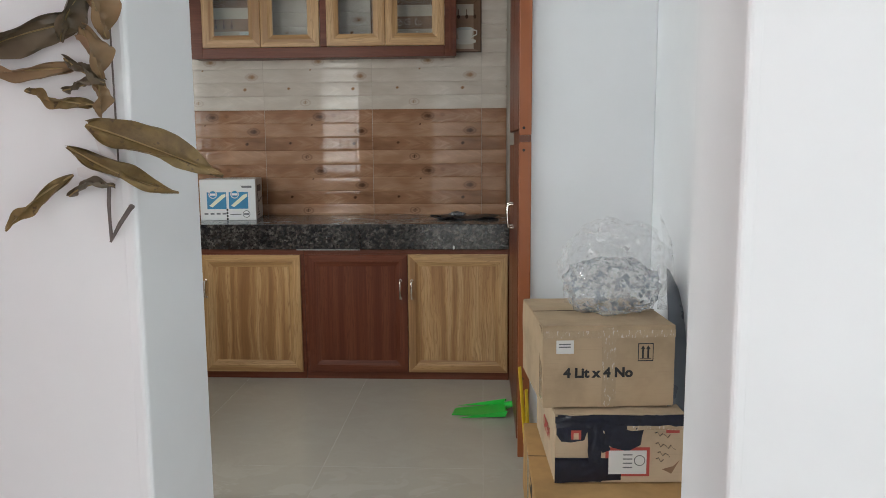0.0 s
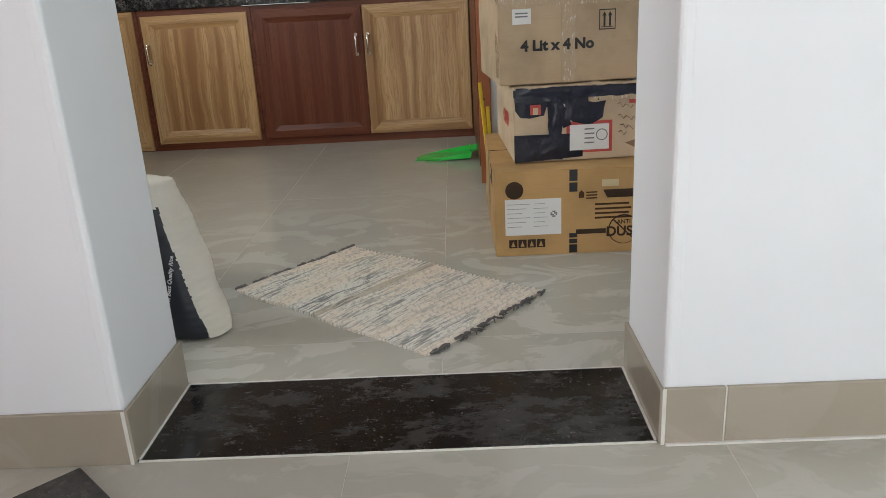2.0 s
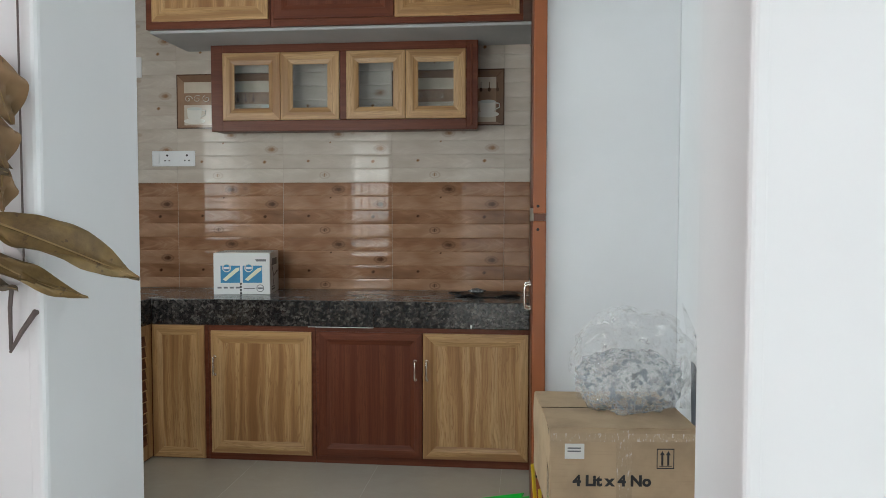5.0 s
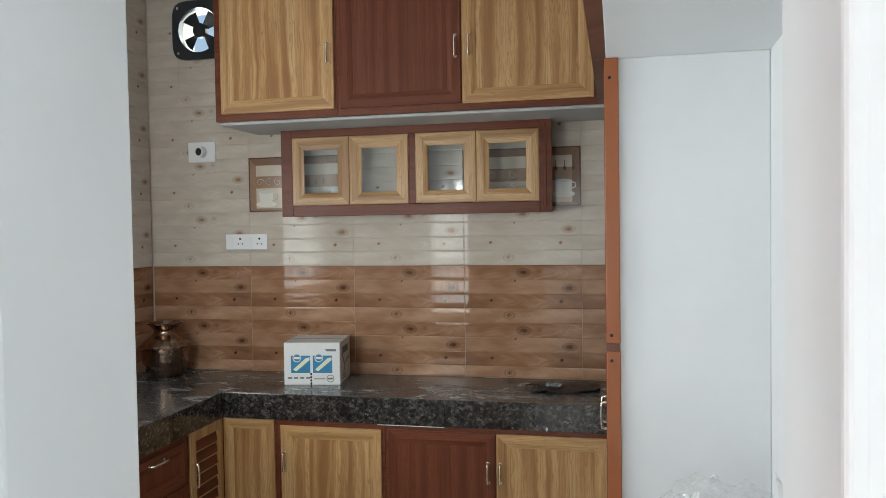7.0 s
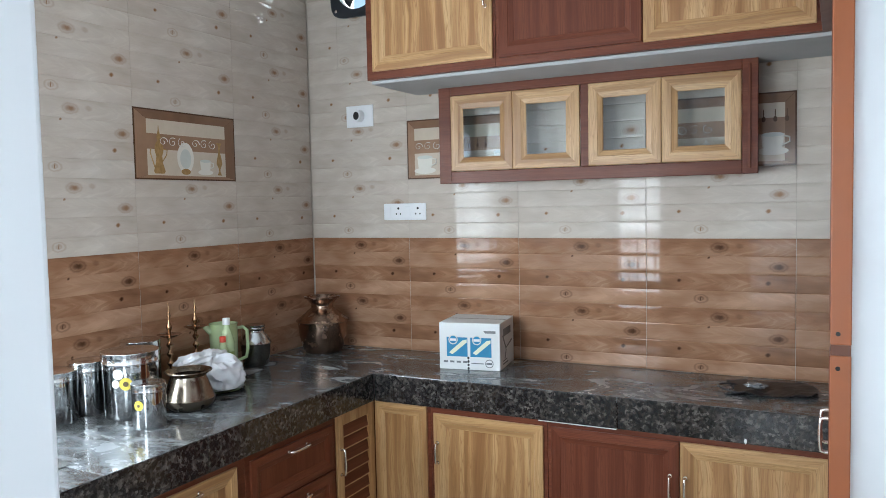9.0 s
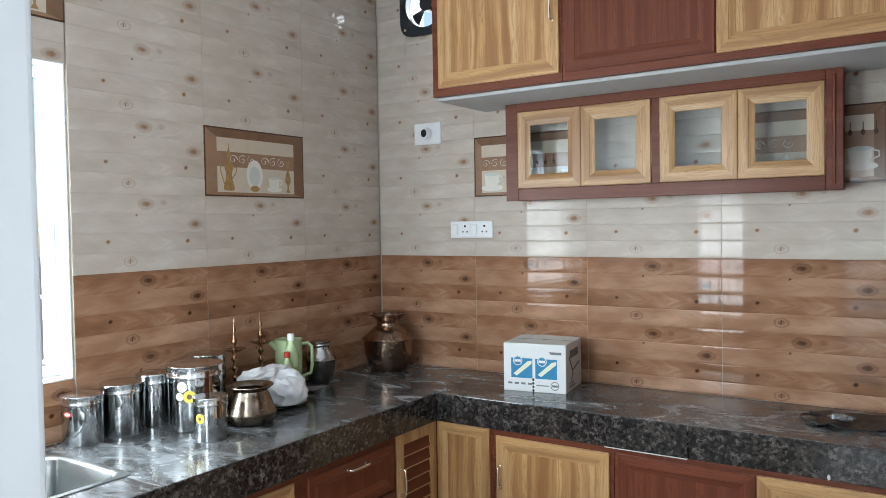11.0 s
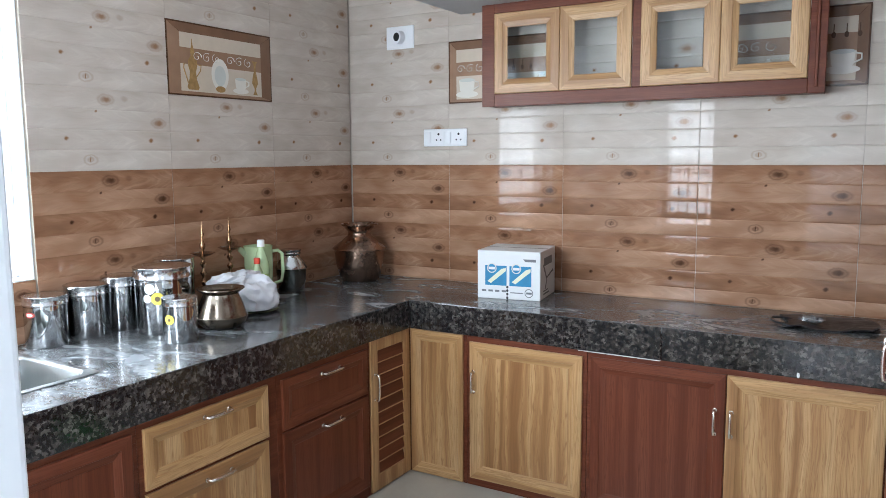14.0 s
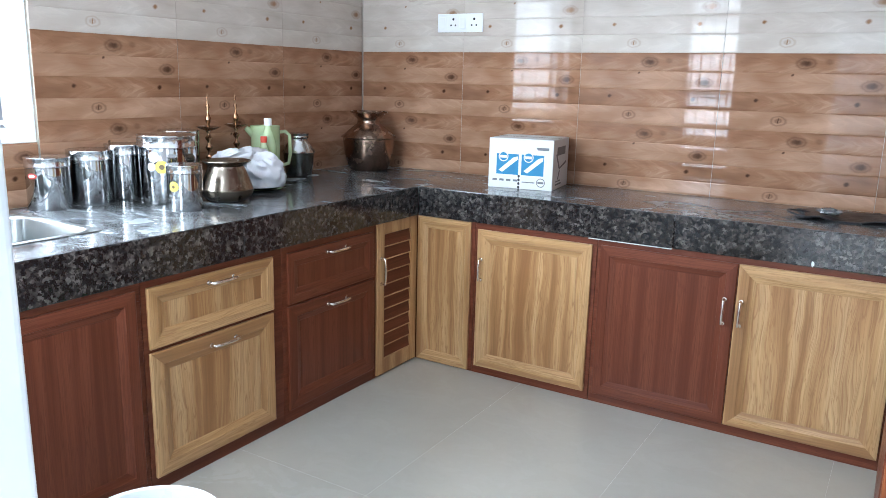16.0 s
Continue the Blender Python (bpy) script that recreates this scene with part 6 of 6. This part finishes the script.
def leaf(p, q, bow, width, roll=0.0, fold=0.35, wave=0.006, material=None, hook=0.0):
    """A dry leaf from p to q, bowed sideways and folded along its rib."""
    p, q, bow = Vector(p), Vector(q), Vector(bow)
    n, m = 22, 8
    rib = []
    for k in range(n + 1):
        t = k / n
        rib.append(p.lerp(q, t) + bow * (4 * t * (1 - t)) + Vector((0, -hook * t ** 4, hook * 0.6 * t ** 4)))
    bm = bmesh.new()
    rows = []
    for k, c in enumerate(rib):
        t = k / n
        d = (rib[min(k + 1, n)] - rib[max(k - 1, 0)]).normalized()
        side = d.cross(Vector((0, -1, 0))).normalized()
        out = side.cross(d)
        a = roll + 0.9 * math.sin(2.2 * t)
        side, out = side * math.cos(a) + out * math.sin(a), out * math.cos(a) - side * math.sin(a)
        w = width * (math.sin(math.pi * min(1, t * 0.97 + 0.02)) ** 0.7) * (1.12 - 0.45 * t)
        row = []
        for j in range(m + 1):
            s = 2 * j / m - 1
            row.append(bm.verts.new(c + side * s * w * (1 - fold * abs(s) * 0.4) + out * (fold * w * abs(s) ** 1.3 + 1.6 * wave * math.sin(9 * t + 4 * s) * abs(s) + 0.006 * noise.noise(Vector((7 * t, 2.5 * s, width * 90))))))
        rows.append(row)
    for r, u in zip(rows, rows[1:]):
        for j in range(m):
            f = bm.faces.new((r[j], r[j + 1], u[j + 1], u[j]))
            f.smooth = True
    ext = bmesh.ops.extrude_face_region(bm, geom=bm.faces[:])
    bm.normal_update()
    for e in ext["geom"]:
        if isinstance(e, bmesh.types.BMVert):
            e.co += Vector((0, 0.0008, 0))
    bmesh.ops.recalc_face_normals(bm, faces=bm.faces)
    lf = part("leaf", bm, material or leaf_mat, gar)
    bm = tube(bmesh.new(), [c + Vector((0, -0.0012, 0)) for c in rib], [0.0016 - 0.001 * k / n for k in range(n + 1)], 5)
    part("rib", bm, rib_mat, lf)


leaf((1.346, -3.066, 1.524), (1.154, -3.072, 1.470), (0, -0.010, 0.006), 0.034, 0.1, 0.35, 0.006, leaf_dark)
leaf((1.332, -3.060, 1.458), (1.153, -3.066, 1.452), (0, -0.006, -0.004), 0.018, 0.1, 0.4, 0.005, leaf_pale)
leaf((1.364, -3.070, 1.583), (1.312, -3.080, 1.492), (-0.006, -0.010, 0), 0.028, 0.2, 0.5, 0.008, leaf_dark)
leaf((1.350, -3.078, 1.590), (1.386, -3.084, 1.494), (0.006, -0.010, 0), 0.034, 0.2, 0.6, 0.009, leaf_pale)
leaf((1.344, -3.074, 1.512), (1.374, -3.082, 1.436), (0.004, -0.010, 0), 0.030, 0.3, 0.6, 0.008, leaf_pale)
leaf((1.312, -3.074, 1.468), (1.376, -3.080, 1.430), (0.004, -0.008, -0.004), 0.014, 0.3, 0.6, 0.006, leaf_dark)
leaf((1.353, -3.070, 1.398), (1.249, -3.078, 1.421), (0, -0.008, -0.004), 0.015, 0.1, 0.4, 0.006)
leaf((1.303, -3.066, 1.420), (1.372, -3.072, 1.441), (0, -0.006, -0.004), 0.011, 0.3, 0.5, 0.004, leaf_dark)
leaf((1.362, -3.072, 1.440), (1.366, -3.080, 1.378), (0.004, -0.006, 0), 0.018, 0.3, 0.5, 0.006, leaf_pale)
leaf((1.340, -3.074, 1.368), (1.545, -3.050, 1.284), (0.004, -0.012, 0.004), 0.038, 0.05, 0.3, 0.005, hook=0.006)
leaf((1.310, -3.078, 1.334), (1.476, -3.056, 1.256), (-0.002, -0.010, -0.004), 0.020, -0.1, 0.4, 0.006, hook=0.010)
leaf((1.313, -3.073, 1.290), (1.203, -3.084, 1.204), (-0.006, -0.008, 0.002), 0.015, 0.2, 0.5, 0.005)
leaf((1.300, -3.064, 1.256), (1.376, -3.068, 1.272), (0, -0.006, 0.010), 0.012, 0.2, 0.6, 0.004, leaf_dark)
white_tape = plain("white_paper_tape", (0.72, 0.71, 0.72), 0.6, vary=0.05)
for pts in ([(1.342, 1.346), (1.364, 1.330), (1.391, 1.303), (1.378, 1.296), (1.351, 1.316)], [(1.310, 1.301), (1.330, 1.303), (1.376, 1.281), (1.365, 1.274), (1.329, 1.282), (1.311, 1.288)]):
    part("tape", slabs(bmesh.new(), pts, -3.056, -3.0552, lambda a, dd, z: (a, dd, z)), white_tape, gar, "white paper tape")
twig = plain("grey_twig", (0.13, 0.105, 0.10), 0.8, vary=0.3, scale=40)
bm = bmesh.new()
tube(bm, [(1.364, -3.063, 1.272), (1.363, -3.066, 1.246), (1.363, -3.066, 1.214), (1.365, -3.068, 1.188)], [0.003, 0.003, 0.0025, 0.003], 7)
tube(bm, [(1.363, -3.068, 1.184), (1.379, -3.066, 1.212), (1.396, -3.063, 1.237)], [0.002, 0.0035, 0.004], 7)
lump(bm, (1.398, -3.063, 1.239), (0.005, 0.005, 0.005), 0.2, 2, -9, 1.0, 2)
part("twig", bm, twig, gar, "bare grey twig")
bm = bmesh.new()
tube(bm, [(1.378, -3.056, 1.30 + 0.1 * k) for k in range(9)], 0.0015, 5)
part("string", bm, twig, gar)

# ---- wall tiles: one object each, with four bevelled planks pressed into the glaze ----
TW, TH, PL = 0.686, 0.34, 0.085
TILES = {}


def tile_mesh(u0, u1, v0, v1, material):
    key = (round(u0, 3), round(u1, 3), round(v0, 3), round(v1, 3), material.name)
    if key not in TILES:
        levels = [(v0, 0.0022)]
        for k in range(4):
            for dz, dep in ((0.0, 0.0022), (0.0025, 0.0012), (0.006, 0.0006), (0.014, 0.0002), (0.028, 0.0), (0.057, 0.0), (0.071, 0.0002), (0.079, 0.0006), (0.0825, 0.0012), (PL - 0.0004, 0.0022)):
                z = k * PL + dz
                if v0 + 0.001 < z < v1 - 0.001:
                    levels.append((z, dep))
        levels.append((v1, 0.0022))
        bm = bmesh.new()
        g = 0.0011
        cols = []
        for u, ex in ((u0, 0.009), (u0, 0.0014), (u0 + g, 0.0014), (u0 + g, 0.0004), (u0 + 0.0020, 0.0), (u1 - 0.0020, 0.0), (u1 - g, 0.0004), (u1 - g, 0.0014), (u1, 0.0014), (u1, 0.009)):
            cols.append([bm.verts.new((u, min(0.009, dep + ex), z)) for z, dep in levels])
        for n, (p, q) in enumerate(zip(cols, cols[1:])):
            for k in range(len(levels) - 1):
                f = bm.faces.new((p[k], q[k], q[k + 1], p[k + 1]))
                f.material_index = 1 if n in (0, 1, 7, 8) else 0
        TILES[key] = mesh_of("tile", bm, (material, grout))
    return TILES[key]


def lay(parent, axis, plane, start, end, first, z_low, z_high, holes, skip=(), TW=0.686):
    """Tiles from start to end along a wall, with joints every TW from first, cut round the holes (a0, a1, z0, z1)."""
    k0 = math.floor((start - first) / TW + 1e-6)
    k = k0
    while first + k * TW < end - 1e-4:
        for r in range(0, 8):
            zb = 0.882 + r * TH
            cell = [max(start, first + k * TW), min(end, first + (k + 1) * TW), max(z_low, zb), min(z_high, zb + TH)]
            if cell[1] - cell[0] < 0.01 or cell[3] - cell[2] < 0.01 or (k, r) in skip:
                continue
            rects = [cell]
            for h in holes:
                out = []
                for c0, c1, d0, d1 in rects:
                    if h[0] >= c1 or h[1] <= c0 or h[2] >= d1 or h[3] <= d0:
                        out.append([c0, c1, d0, d1])
                        continue
                    m0, m1 = max(c0, h[0]), min(c1, h[1])
                    for q in ([c0, m0, d0, d1], [m1, c1, d0, d1], [m0, m1, d0, max(d0, h[2])], [m0, m1, min(d1, h[3]), d1]):
                        if q[1] - q[0] > 0.008 and q[3] - q[2] > 0.008:
                            out.append(q)
                rects = out
            for c0, c1, d0, d1 in rects:
                o = first + k * TW
                me = tile_mesh(c0 - o, c1 - o, d0 - zb, d1 - zb, tile_dark if r < 2 else tile_light)
                ob = new("tile", me)
                ob.parent = parent
                m = Matrix.Translation((o, plane, zb)) if axis == "y" else Matrix.Translation((plane, o, zb)) @ Matrix.Rotation(radians(90), 4, "Z")
                ob.matrix_basis = Matrix.Translation(-ORIGIN[parent.name]) @ m
        k += 1


FX, FZ = FAN
lay(wall_back, "y", TY, TX, 2.1, -0.799, 0.9, 3.34, [(FX - 0.16, FX + 0.16, FZ - 0.16, FZ + 0.16)], skip={(1, 3), (3, 3)})
lay(wall_left, "x", TX, PF + 0.001, TY, -0.748, 0.9, 3.34, [(WINL[0], WINL[1], WINL[2], WINL[3])], skip={(0, 3), (-2, 5)}, TW=0.675)

# ---- floor tiles ----
FLOOR = {}


def floor_tiles(xs, ys):
    for x0, x1 in zip(xs, xs[1:]):
        for y0, y1 in zip(ys, ys[1:]):
            key = (round(x1 - x0, 3), round(y1 - y0, 3))
            if key not in FLOOR:
                FLOOR[key] = mesh_of("tile", box((-key[0] / 2 + .0004, -key[1] / 2 + .0004, -0.009), (key[0] / 2 - .0004, key[1] / 2 - .0004, 0), 0.0006), floor_mat)
            ob = new("tile", FLOOR[key])
            ob.parent = floor
            ob.location = Vector(((x0 + x1) / 2, (y0 + y1) / 2, 0)) - ORIGIN[floor.name]


floor_tiles([-0.81, -0.085, 0.6, 1.282, 1.953, 2.65], [PF, -2.58, -1.21, 0.16, 0.6])
floor_tiles([0.95, 1.123, 1.79, 2.457, 3.124, 3.79, 3.9], [-7.1, -5.82, -4.45, PN])
